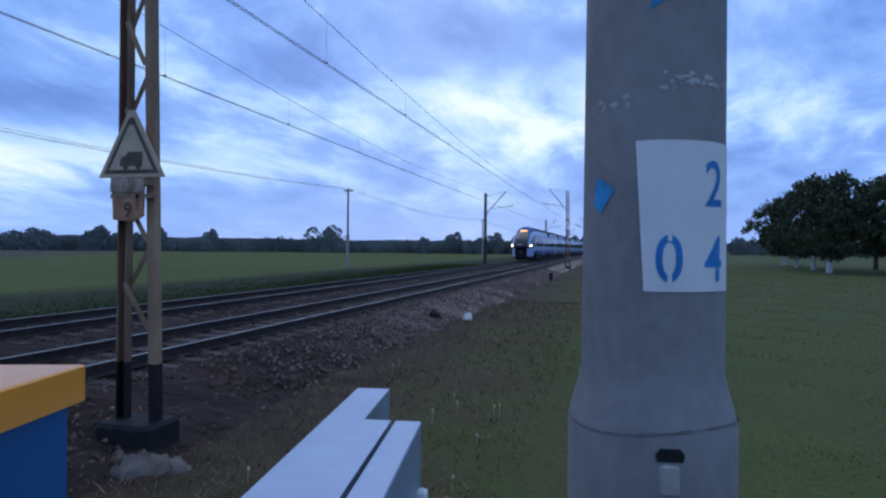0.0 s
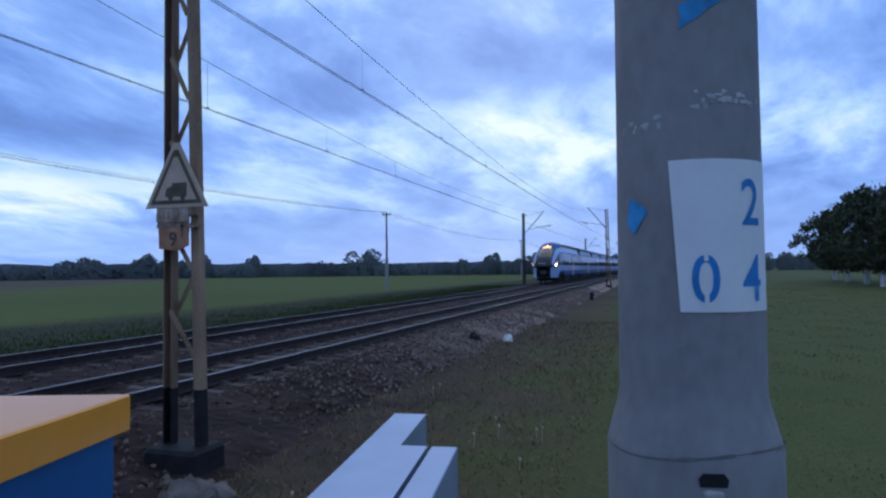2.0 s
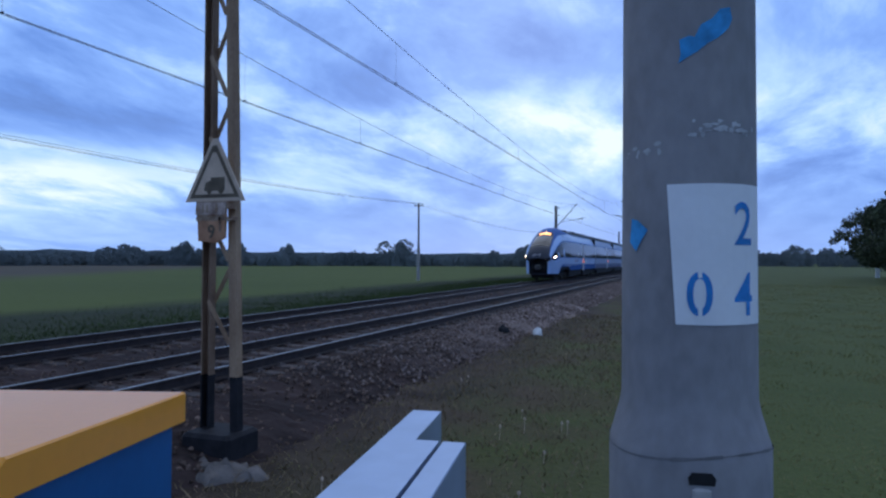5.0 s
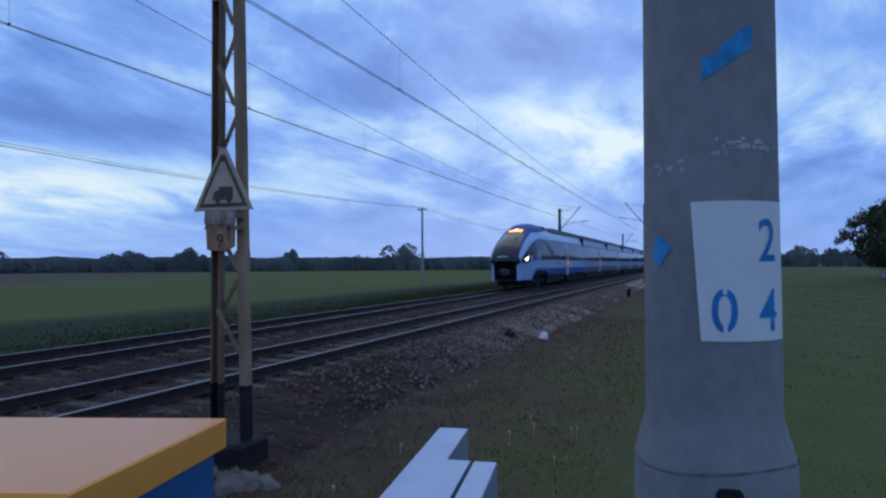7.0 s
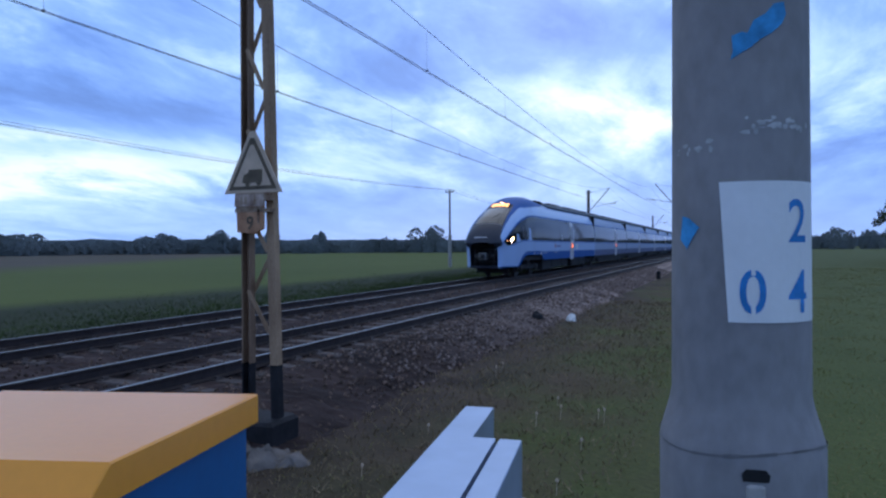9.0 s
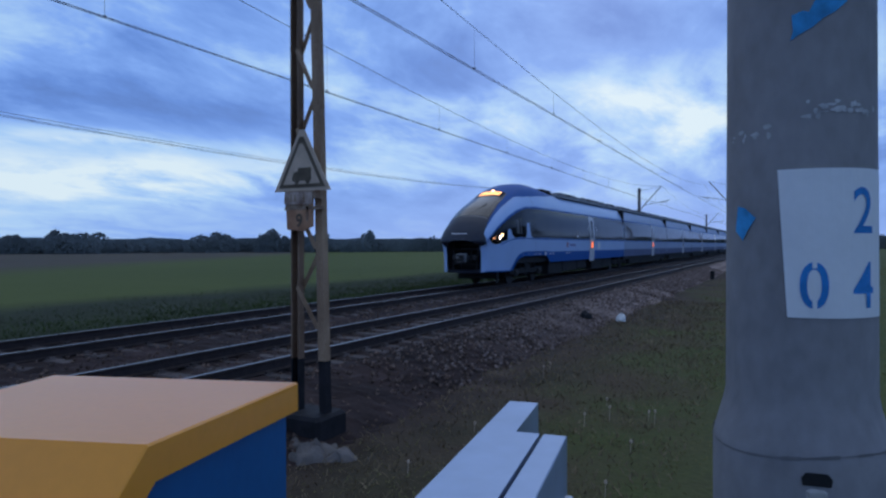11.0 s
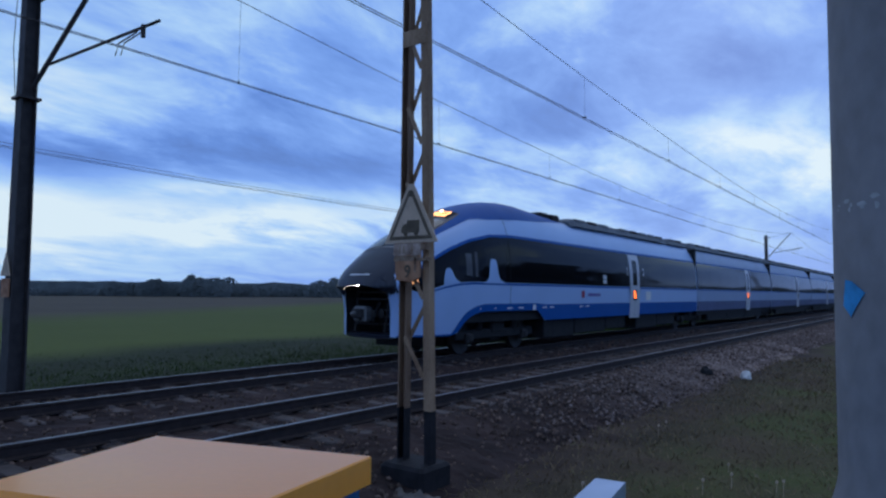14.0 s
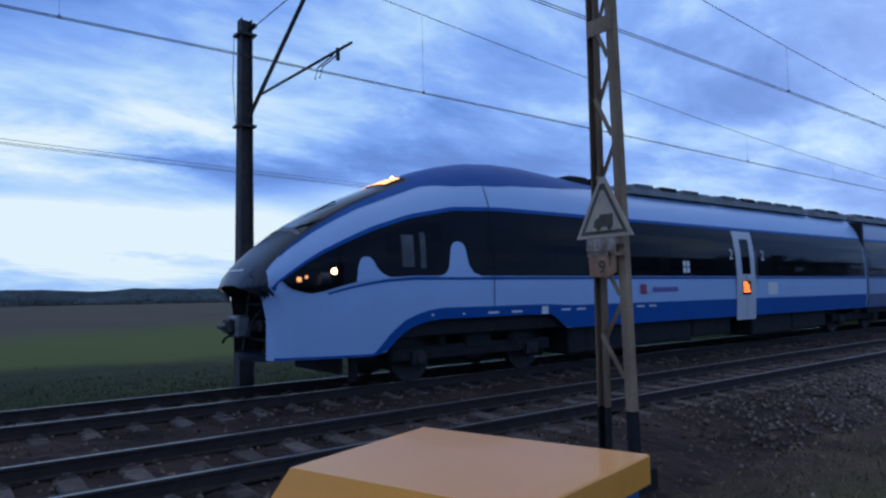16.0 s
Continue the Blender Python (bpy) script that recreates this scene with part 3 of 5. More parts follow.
def lattice_mast(y, sign):
    """Two channel legs that lean together, laced with diagonals on both faces, on a tarred footing."""
    z0 = GZ
    t = thing("lattice_mast", pose(-3.27, y, z0), "tan rust-stained lattice steel mast with black base", "mast", "lattice masts")
    h = 8.6

    def lx(side, z):
        return (-0.285 + 0.002 * z) if side < 0 else (0.243 - 0.023 * z)
    zp = 0.765 - z0
    for side in (-1, 1):
        # left leg's colour carries the shade of its open channel
        for name, a, c, material in (("leg_foot", 0.1, zp, M_BLACK), ("leg", zp, h, M_MAST if side > 0 else M_MAST_SHADED)):
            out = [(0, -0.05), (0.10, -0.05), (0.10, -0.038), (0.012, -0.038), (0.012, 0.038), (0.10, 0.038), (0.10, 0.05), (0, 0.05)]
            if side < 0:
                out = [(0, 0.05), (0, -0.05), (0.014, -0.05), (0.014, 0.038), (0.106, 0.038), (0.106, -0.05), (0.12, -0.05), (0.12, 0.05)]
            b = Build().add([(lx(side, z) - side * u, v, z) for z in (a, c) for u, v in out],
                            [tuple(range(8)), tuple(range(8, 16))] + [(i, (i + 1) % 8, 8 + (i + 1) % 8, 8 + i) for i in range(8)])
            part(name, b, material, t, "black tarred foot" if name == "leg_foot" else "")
    for face, first, s0 in ((-1, 1.38, 1), (1, 1.84, -1)):
        for k in range(7):
            a, c = first - z0 + 0.94 * k - 0.24, first - z0 + 0.94 * k + 0.24
            p, q = Vector((lx(s0, a) - s0 * 0.1, face * 0.045, a)), Vector((lx(-s0, c) + s0 * 0.09, face * 0.045, c))
            d = (q - p).normalized()
            nrm = Vector((-d.z, 0, d.x)) * 0.026
            o = Vector((0, 0.006, 0))
            part("lacing_bar", Build().add([p - nrm - o, p + nrm - o, q + nrm - o, q - nrm - o, p - nrm + o, p + nrm + o, q + nrm + o, q - nrm + o],
                                           [(0, 1, 2, 3), (7, 6, 5, 4), (0, 4, 5, 1), (1, 5, 6, 2), (2, 6, 7, 3), (3, 7, 4, 0)]), M_MAST, t)
    for z in (5.30 - z0,):
        part("batten_plate", Build().box(lx(-1, z) + 0.01, lx(1, z) - 0.01, -0.062, -0.052, z - 0.1, z + 0.1), M_MAST if z > 2 else M_BLACK, t)
    part("footing", Build().box(-0.35, 0.31, -0.30, 0.27, -0.12, 0.31, None, 0.04), M_BLACK, t, "black tarred concrete footing")
    rnd = random.Random(3)
    lump = Build().lathe([(0.78 * r, z) for r, z in ((0.9, -0.35), (0.86, -0.02), (0.74, 0.05), (0.5, 0.07))], 14, pose(0.1, -0.15, -0.1))
    lump.v = [(x + rnd.uniform(-0.06, 0.06), yy + rnd.uniform(-0.06, 0.06), z + rnd.uniform(-0.02, 0.02)) for x, yy, z in lump.v]
    part("concrete_collar", lump, M_FOOT, t, "broken grey concrete collar")
    cantilever(t, -1, -z0 + 0.3)
    if sign:
        yf = -0.10
        xy = pose(0, yf, 0, 90, 0, 0)

        def face(poly, d0, d1, material, name, label=""):
            part(name, Build().prism(poly, d0, d1, xy), material, t, label)
        tri = [(-0.465, 2.75 - z0), (0.355, 2.75 - z0), (-0.02, 3.465 - z0), (-0.09, 3.465 - z0)]
        cx, cz = -0.055, 2.75 - z0 + 0.715 / 3

        def inset(k):
            return [(cx + (x - cx) * k, cz + (z - cz) * k) for x, z in tri]
        face(tri, 0, 0.02, M_SIGN, "sign_plate", "faded cream triangular warning plate")
        face(inset(0.83), 0.018, 0.024, M_SIGNB, "sign_border")
        face(inset(0.66), 0.022, 0.028, M_SIGN, "sign_face")
        pic = Build()
        zb = 2.83 - z0
        pic.prism([(-0.19, zb + 0.07), (-0.17, zb + 0.13), (-0.10, zb + 0.16), (-0.10, zb + 0.19), (0.09, zb + 0.19), (0.09, zb + 0.04), (-0.19, zb + 0.04)], 0.026, 0.032, xy)
        for wx in (-0.12, 0.04):
            pic.prism([(wx + 0.035 * math.cos(i * 0.785), zb + 0.035 + 0.035 * math.sin(i * 0.785)) for i in range(8)], 0.026, 0.033, xy)
        part("vehicle_symbol", pic, M_SIGNB, t, "dark printed vehicle shape")
        part("bracket", Build().box(-0.30, 0.20, yf - 0.03, yf + 0.05, 2.66 - z0, 2.75 - z0).box(-0.30, 0.22, yf - 0.035, yf + 0.05, 2.53 - z0, 2.57 - z0), M_RUST, t)
        part("lower_plate", Build().prism([(-0.27, 2.30 - z0), (-0.02, 2.28 - z0), (0.10, 2.34 - z0), (0.11, 2.70 - z0), (-0.29, 2.72 - z0)], 0, 0.03, xy), M_SIGN2, t, "rust-streaked pinkish number plate")
        part("upper_plate", Build().prism([(-0.30, 2.60 - z0), (0.12, 2.595 - z0), (0.12, 2.735 - z0), (-0.29, 2.74 - z0)], 0.036, 0.044, xy), M_SIGN3, t, "faded pale plate with worn print")
        part("rust_streak", Build().prism([(-0.28, 2.53 - z0), (0.10, 2.53 - z0), (0.09, 2.585 - z0), (-0.29, 2.60 - z0)], 0.029, 0.034, xy).prism([(0.02, 2.40 - z0), (0.05, 2.40 - z0), (0.055, 2.72 - z0), (0.01, 2.72 - z0)], 0.029, 0.035, xy), M_RUST, t)
        for q in (((-0.21, 2.62), (-0.18, 2.71)), ((-0.15, 2.62), (-0.12, 2.71)), ((-0.02, 2.615), (0.01, 2.72))):
            part("number_bar", Build().prism([(q[0][0], q[0][1] - z0), (q[1][0], q[0][1] - z0), (q[1][0], q[1][1] - z0), (q[0][0], q[1][1] - z0)], 0.043, 0.047, xy), M_RUST, t)
        cu = bpy.data.curves.new("plate_digit", "FONT")
        cu.body, cu.size, cu.offset = "9", 0.21, 0.004
        tmp = bpy.data.objects.new("plate_digit", cu)
        me = bpy.data.meshes.new_from_object(tmp)
        bpy.data.objects.remove(tmp)
        me.transform(Matrix.Translation((-0.135, yf - 0.036, 2.335 - z0)) @ pose(0, 0, 0, 90, 0, 0))
        me.materials.clear()
        me.materials.append(M_SIGNB)
        digit = new("plate_digit", me)
        digit.parent = t
    return t


lattice_mast(5.35, True)
for y in (73.6, 142.0):
    lattice_mast(y, False)


def wire_run(xc, zc, zlow, zhigh, y_mast, label):
    t = thing("overhead_wire", pose(0, 0, 0), label, "wire", "overhead wires")
    span = 68.3
    for k in (-1, 1):
        pts = []
        y = y_mast - span
        while y < y_mast + 4 * span:
            q = ((y - y_mast) / span) % 1
            pts.append((xc + k * 0.035 + 0.18 * math.cos(math.pi * (y - y_mast) / span), y, zc - 0.05 * (1 - (2 * q - 1) ** 2)))
            y += span / 10
        part("contact_wire", Build().tube(pts, 0.0085, 5), M_WIRE, t)

    def mess(y):
        q = ((y - y_mast) / span) % 1
        return zlow + (zhigh - zlow) * (2 * q - 1) ** 2
    pts, y = [], y_mast - span
    while y < y_mast + 4 * span:
        pts.append((xc + 0.18 * math.cos(math.pi * (y - y_mast) / span), y, mess(y)))
        y += span / 20
    part("messenger_wire", Build().tube(pts, 0.0085, 5), M_WIRE, t)
    for k in range(30):
        y = y_mast - span * 0.5 + 3 + k * 6.8
        x = xc + 0.18 * math.cos(math.pi * (y - y_mast) / span)
        part("dropper", Build().tube([(x, y, zc), (x, y, mess(y))], 0.0028, 4).box(-0.036, 0.036, -0.012, 0.012, -0.012, 0.025, Matrix.Translation((x, y, zc))), M_WIRE, t)


wire_run(-9.8, 6.41, 6.9, 8.35, 4.4, "dark contact and messenger wires over the far track")
wire_run(-5.75, 6.77, 7.2, 8.45, 5.4, "dark contact and messenger wires over the near track")


def utility_pole(x, y):
    t = thing("utility_pole", pose(x, y, GZ), "weathered utility pole with a pale concrete lower half", "pole", "utility poles")
    part("concrete_stub", Build().box(-0.16, 0.16, -0.14, 0.14, 0, 3.6, None, 0.03), M_CONC_L, t, "pale concrete stub")
    part("shaft", Build().tube([(0, 0.0, 2.6), (0, 0, 8.7)], 0.13, 8, 0, 0.10), M_WOOD, t)
    part("crossarm", Build().box(-0.5, 0.5, -0.07, 0.05, 8.35, 8.47), M_WOOD, t)
    for k in (-0.45, 0.45):
        part("insulator", Build().lathe([(0.03, 0), (0.06, 0.05), (0.05, 0.15), (0.02, 0.2)], 8, pose(k, 0, 8.47)), M_UNDER, t)


for y in (-14.0, 68.0, 146.0, 224.0):
    utility_pole(-27.0, y)
lines = thing("telephone_wires", pose(0, 0, 0), "thin dark wires strung between the utility poles", "wire")
for k in (-0.45, -0.15, 0.45):
    pts = []
    for a, b in ((-90, -14), (-14, 68), (68, 146), (146, 224)):
        pts += [(-27 + k, a + (b - a) * i / 10, 8.5 - 1.0 * (1 - (i / 5 - 1) ** 2)) for i in range(10)]
    part("wire", Build().tube(pts, 0.010, 4), M_WIRE, lines)


# ---- things beside the camera ----
PX, PY = 1.73, 0.818


def pole_r(z):
    return 0.156 - 0.0045 * (z - 1.75)


def wrap(az, z, lift=0.0):
    r = pole_r(z) + lift
    a = radians(az)
    return (r * math.sin(a), -r * math.cos(a), z)


def patch(az0, az1, z0, z1, lift, shear=0.0, n=8, m=3):
    b = Build()
    rows = []
    for j in range(m + 1):
        z = z0 + (z1 - z0) * j / m
        sh = shear * (1 - j / m)
        rows.append([wrap(az0 + sh + (az1 - az0 - sh) * i / n, z, lift) for i in range(n + 1)])
    b.grid(rows)
    return b


def poly_patch(poly, lift):
    """A painted mark: an outline in degrees round the pole and metres up it."""
    bm = bmesh.new()
    bm.faces.new([bm.verts.new((a * 0.0027, z, 0)) for a, z in poly])
    bmesh.ops.triangulate(bm, faces=bm.faces[:])
    bmesh.ops.subdivide_edges(bm, edges=bm.edges[:], cuts=4, use_grid_fill=True)
    bm.verts.index_update()
    b = Build()
    b.add([wrap(v.co.x / 0.0027, v.co.y, lift) for v in bm.verts], [tuple(v.index for v in f.verts) for f in bm.faces])
    bm.free()
    return b


def concrete_pole():
    t = thing("concrete_pole", pose(PX, PY, 0), "grey weathered round concrete pole with a painted white number field", "pole")
    prof = [(0.172, GZ - 0.3), (0.182, 1.0), (0.185, 1.55), (0.185, 1.655), (0.182, 1.668), (0.161, 1.742), (pole_r(1.77), 1.77), (pole_r(2.4), 2.4), (pole_r(4), 4.0), (pole_r(8), 8.0)]
    part("shaft", Build().lathe(prof, 32), M_CONC, t, "", True)
    # thin darker strip painted as the shadow line of the collar joint
    seam = Build()
    for i in range(32):
        a0, a1 = i * 11.25, (i + 1) * 11.25
        w = 0.0025 + 0.003 * noise.noise((i * 0.7, 0, 0))
        pts = []
        for a in (a0, a1):
            zz = 1.683 + 0.012 * math.sin(radians(a * 2))
            for dzz in (-w, w):
                r = 0.1862
                pts.append((r * math.sin(radians(a)), -r * math.cos(radians(a)), zz + dzz - 0.02))
        seam.add(pts, [(0, 2, 3, 1)])
    part("collar_seam", seam, M_SEAM, t)
    part("number_field", patch(-16, 74, 1.95, 2.262, 0.0022, 7.0, 12, 3), M_PLATE, t, "white painted rectangle")
    for ch, az, z, size in (("2", 37.5, 2.128, 0.135), ("0", -1.5, 1.972, 0.135), ("4", 38, 1.972, 0.135)):
        cu = bpy.data.curves.new("digit", "FONT")
        cu.body, cu.size, cu.offset = ch, size, 0.0012
        tmp = bpy.data.objects.new("digit", cu)
        me = bpy.data.meshes.new_from_object(tmp)
        bm = bmesh.new()
        bm.from_mesh(me)
        bmesh.ops.subdivide_edges(bm, edges=bm.edges[:], cuts=1)
        for v in bm.verts:
            v.co = wrap(az + math.degrees(v.co.x * 0.88 / 0.156), z + v.co.y, 0.0034)
        d = bpy.data.meshes.new("digit")
        bm.to_mesh(d)
        bm.free()
        d.materials.append(M_DIGIT)
        bpy.data.objects.remove(tmp)
        ob = new("digit", d)
        ob.parent = t
        tagged(ob, "blue stencilled digit " + ch)
    for az, z in ((9.6, 2.066), (9.6, 1.972)):
        part("stencil_gap", patch(az - 1.6, az + 1.6, z - 0.012, z + 0.014, 0.0042, 0, 2, 1), M_PLATE, t)
    part("arrow_mark", poly_patch([(-55, 2.135), (-52, 2.19), (-44, 2.185), (-33, 2.162), (-42, 2.13), (-46, 2.112)], 0.002), M_BPAINT, t, "faded light blue arrow mark")
    part("spray_mark", poly_patch([(-7, 2.532), (-5, 2.552), (-6, 2.585), (2, 2.592), (6, 2.588), (11, 2.615), (20, 2.628), (27, 2.65), (36, 2.655), (38, 2.628), (34, 2.606), (25, 2.585), (16, 2.572), (9, 2.556), (2, 2.546)], 0.0012), M_BPAINT, t, "light blue sprayed patch")
    rnd = random.Random(12)
    for k in range(34):
        az, z = (rnd.uniform(2, 66), 2.385 + rnd.gauss(0, 0.007)) if k < 24 else (rnd.uniform(-62, -20), 2.345 + rnd.gauss(0, 0.007))
        w, hh = rnd.uniform(1.5, 5), rnd.uniform(0.002, 0.008)
        g = poly_patch([(az + w * math.cos(i) * rnd.uniform(0.6, 1.2), z + hh * math.sin(i) * rnd.uniform(0.6, 1.3)) for i in (0, 1.05, 2.1, 3.14, 4.2, 5.2)], 0.0006 + 0.0002 * (k % 5))
        part("mineral_stain", g, M_CHALK, t)
    # flat black face stands for the shade inside the bolt hole
    part("recess_shade", Build().add([(-0.026, -0.1868, 1.585), (0.026, -0.1868, 1.585), (0.029, -0.1868, 1.60), (0.02, -0.1868, 1.612), (-0.02, -0.1868, 1.612), (-0.029, -0.1868, 1.60)], [(0, 1, 2, 3, 4, 5)], pose(0, 0, 0.025, 0, 0, 9)), M_UNDER, t, "flat dark patch for the shade in a recess")
    part("recess_sill", Build().box(-0.020, 0.020, -0.190, -0.17, 1.54, 1.604, pose(0, 0, 0, 0, 0, 9), 0.006), M_CONC_L, t)


concrete_pole()


def cabinet():
    """Signal cabinet with a yellow hood whose front slopes down."""
    A = Vector((0.587, -0.212, 0))
    ux = Vector((0.415, 0.138, 0)).normalized()
    ang = math.degrees(math.atan2(ux.y, ux.x))
    t = thing("signal_cabinet", pose(A.x, A.y, 0, 0, 0, ang), "blue metal trackside cabinet with a glossy yellow hood", "cabinet")
    w, d, top = 0.440, 0.344, 1.884
    b = Build()
    prof = [(0, top), (-d, top), (-d - 0.105, top - 0.098), (-d - 0.105, top - 0.143), (-d + 0.012, top - 0.045), (0, top - 0.045)]

    n = len(prof)
    e = 0.0025
    rows = [(-0.0, 1), (e, 0), (w - e, 0), (w, 1)]
    vs = []
    for x, inn in rows:
        for y, z in prof:
            vs.append((x - (0.040 * -y / d if x > w / 2 else 0.0), y, z - (e if inn and z > top - 0.04 else 0)))
    q = 3 * n
    fs = [(0, 1, 4, 5), (1, 2, 3, 4), (q + 5, q + 4, q + 1, q), (q + 4, q + 3, q + 2, q + 1)]
    for k in range(3):
        for i in range(n):
            fs.append((k * n + i, (k + 1) * n + i, (k + 1) * n + (i + 1) % n, k * n + (i + 1) % n))
    b.add(vs, fs)
    part("hood", b, M_YELLOW, t, "glossy yellow hood")
    # the body narrows towards the front like the hood
    yb, yf = -0.012, -d - 0.02

    def edge(y, gap):
        return w - gap - 0.040 * -y / d
    plan = [(0.012, yf), (edge(yf, 0.014), yf), (edge(yb, 0.014), yb), (0.012, yb)]
    bv = [(x, y, GZ) for x, y in plan] + [(x, y, top - 0.047) for x, y in plan]
    part("body", Build().add(bv, [(3, 2, 1, 0), (4, 5, 6, 7), (0, 1, 5, 4), (1, 2, 6, 5), (2, 3, 7, 6), (3, 0, 4, 7)]), M_BLUE, t, "blue enamelled body")
    lx = edge(-d + 0.09, 0.014)
    lock = part("lock", Build().lathe([(0.020, -0.01), (0.020, 0.010), (0.014, 0.016), (0.001, 0.016)], 14, pose(lx, -d + 0.09, top - 0.205, 0, 90, 0)), M_BLUE, t, "round blue lock boss", True)
    part("key_slot", Build().box(lx + 0.016, lx + 0.0175, -d + 0.087, -d + 0.093, top - 0.213, top - 0.197), M_UNDER, lock)
    part("plinth", Build().box(-0.02, w + 0.02, -d - 0.05, 0.02, GZ - 0.2, 0.1, None, 0.01), M_CONC_L, t)


cabinet()


def steel_rest():
    """Galvanised channel bars side by side on a post."""
    t = thing("steel_bracket", pose(1.13, 0.53, 0, 0, 0, 9.0), "galvanised steel channel bars on a post", "bracket")
    top = 1.74

    def bar(x0, x1, y1, y0, depth, name):
        b = Build().box(x0, x1, y0, y1, top - 0.006, top, None, 0.0015)
        b.box(x0, x0 + 0.006, y0, y1, top - depth, top - 0.005)
        b.box(x1 - 0.006, x1, y0, y1, top - depth, top - 0.005)
        part(name, b, M_GALV, t)
    plan = [(0.0, -1.0), (0.067, -1.0), (0.067, -0.612), (0.114, -0.612), (0.114, -0.243), (0.067, -0.243), (0.067, 0.005), (0.0, 0.005)]
    top_plate = Build().prism(plan, top - 0.006, top)
    part("long_channel", top_plate, M_GALV, t)
    for x, y0, y1 in ((0.0, -1.0, 0.005), (0.061, -1.0, -0.612), (0.061, -0.243, 0.005), (0.108, -0.606, -0.243)):
        part("channel_flange", Build().box(x, x + 0.006, y0, y1, top - 0.11, top - 0.006), M_GALV, t)
    bar(0.121, 0.166, -0.243, -0.606, 0.11, "outer_channel")
    part("end_plate", Build().box(0.006, 0.061, -0.006, 0.0, top - 0.108, top - 0.006), M_GALV, t)
    for x0, x1 in ((0.068, 0.114), (0.121, 0.166)):
        part("end_cap", Build().box(x0, x1, -0.612, -0.6065, top - 0.11, top - 0.0062), M_ENDCAP, t, "dull grey end plate")
        part("rust_edge", Build().box(x0 - 0.001, x0 + 0.006, -0.6145, -0.6125, top - 0.03, top - 0.007).box(x0 + 0.006, x1 - 0.012, -0.6145, -0.6125, top - 0.010, top - 0.007), M_RUST, t, "rusty worn edge")
    part("far_end_cap", Build().box(0.127, 0.160, -0.255, -0.249, top - 0.108, top - 0.006), M_GALV, t)
    part("threaded_rod", Build().tube([(0.166, -0.292, top - 0.125), (0.225, -0.285, top - 0.125)], 0.006, 8), M_UNDER, t)
    part("rusty_nut", Build().lathe([(0.013, -0.008), (0.016, 0), (0.013, 0.008)], 6, pose(0.215, -0.286, top - 0.125, 0, 90, 0)), M_RUST, t, "rusty brown nut")
    part("bolt", Build().box(0.166, 0.182, -0.30, -0.275, top - 0.135, top - 0.10, None, 0.003), M_PLATE, t, "pale plastic bolt cap")
    part("lug", Build().box(0.125, 0.174, -0.315, -0.262, top - 0.18, top - 0.112, None, 0.002), M_GALV, t)
    part("post", Build().box(0.01, 0.058, -0.9, -0.8, GZ - 0.2, top - 0.1), M_GALV, t)


steel_rest()


def rock(x, y, r, material, label, name, squash=0.9):
    rnd = random.Random(int(x * 100) + 7)
    bm = bmesh.new()
    bmesh.ops.create_icosphere(bm, subdivisions=2, radius=r)
    for v in bm.verts:
        v.co *= 1 + 0.75 * noise.noise(v.co * 2.2 / r + Vector((x, y, 0)))
        v.co.z = max(v.co.z * squash, -r * 0.3)
    me = bpy.data.meshes.new(name)
    bm.to_mesh(me)
    bm.free()
    me.materials.append(material)
    ob = new(name, me)
    ob.location = (x, y, max(GZ, ballast_height(x)) + r * 0.28)
    tagged(ob, label, "stone")


def footing_apron():
    """Low crumbled apron of old concrete at the mast's foot."""
    rows = []
    for i in range(9):
        r = 0.54 * i / 8
        ring = []
        for j in range(29):
            a = math.tau * (j % 28) / 28
            x, y = r * math.cos(a) * 1.1, r * math.sin(a) * 0.85
            x += 0.45 * noise.noise((x * 2.4, y * 2.4, 2)) * (i / 8)
            y += 0.35 * noise.noise((x * 3.1, y * 3.1, 8)) * (i / 8)
            h = 0.12 * (1 - (i / 8) ** 2) + 0.13 * noise.noise((x * 7, y * 7, 6)) + 0.04 * noise.noise((x * 17, y * 17, 1))
            ring.append((x, y, h - 0.05 - 0.06 * (i / 8) ** 4))
        rows.append(ring)
    ob = part("concrete_apron", Build().grid(rows), M_FOOT, None, "crumbled grey concrete apron at the mast foot", True)
    ob.location = (-2.84, 4.80, GZ + 0.02)
    tagged(ob, "", "concrete")


footing_apron()


def pale_stems():
    rnd = random.Random(77)
    b = Build()
    for _ in range(11):
        x, y = rnd.uniform(-2.2, 0.8), rnd.uniform(4.2, 11)
        h = rnd.uniform(0.08, 0.18)
        b.tube([(x, y, GZ - 0.03), (x + 0.01, y, GZ + h)], 0.004, 4)
        b.lathe([(0.006, 0), (0.018, 0.015), (0.012, 0.035), (0.003, 0.045)], 6, pose(x + 0.01, y, GZ + h))
    tagged(part("pale_seed_stems", b, M_SIGN, None, "thin pale seed stems in the meadow"), "", "grass", "", "stuff")


pale_stems()
rock(-2.62, 18.9, 0.15, M_WSTONE, "whitewashed marker stone in the grass", "marker_stone", 1.1)
rock(-3.4, 17.9, 0.14, M_UNDER, "small dark lump beside the ballast", "dark_stone", 1.3)
stub = thing("marker_post", pose(-2.6, 46.0, GZ), "short dark marker post beside the ballast", "post")
part("post", Build().box(-0.12, 0.12, -0.12, 0.12, -0.1, 0.55, None, 0.02), M_UNDER, stub)


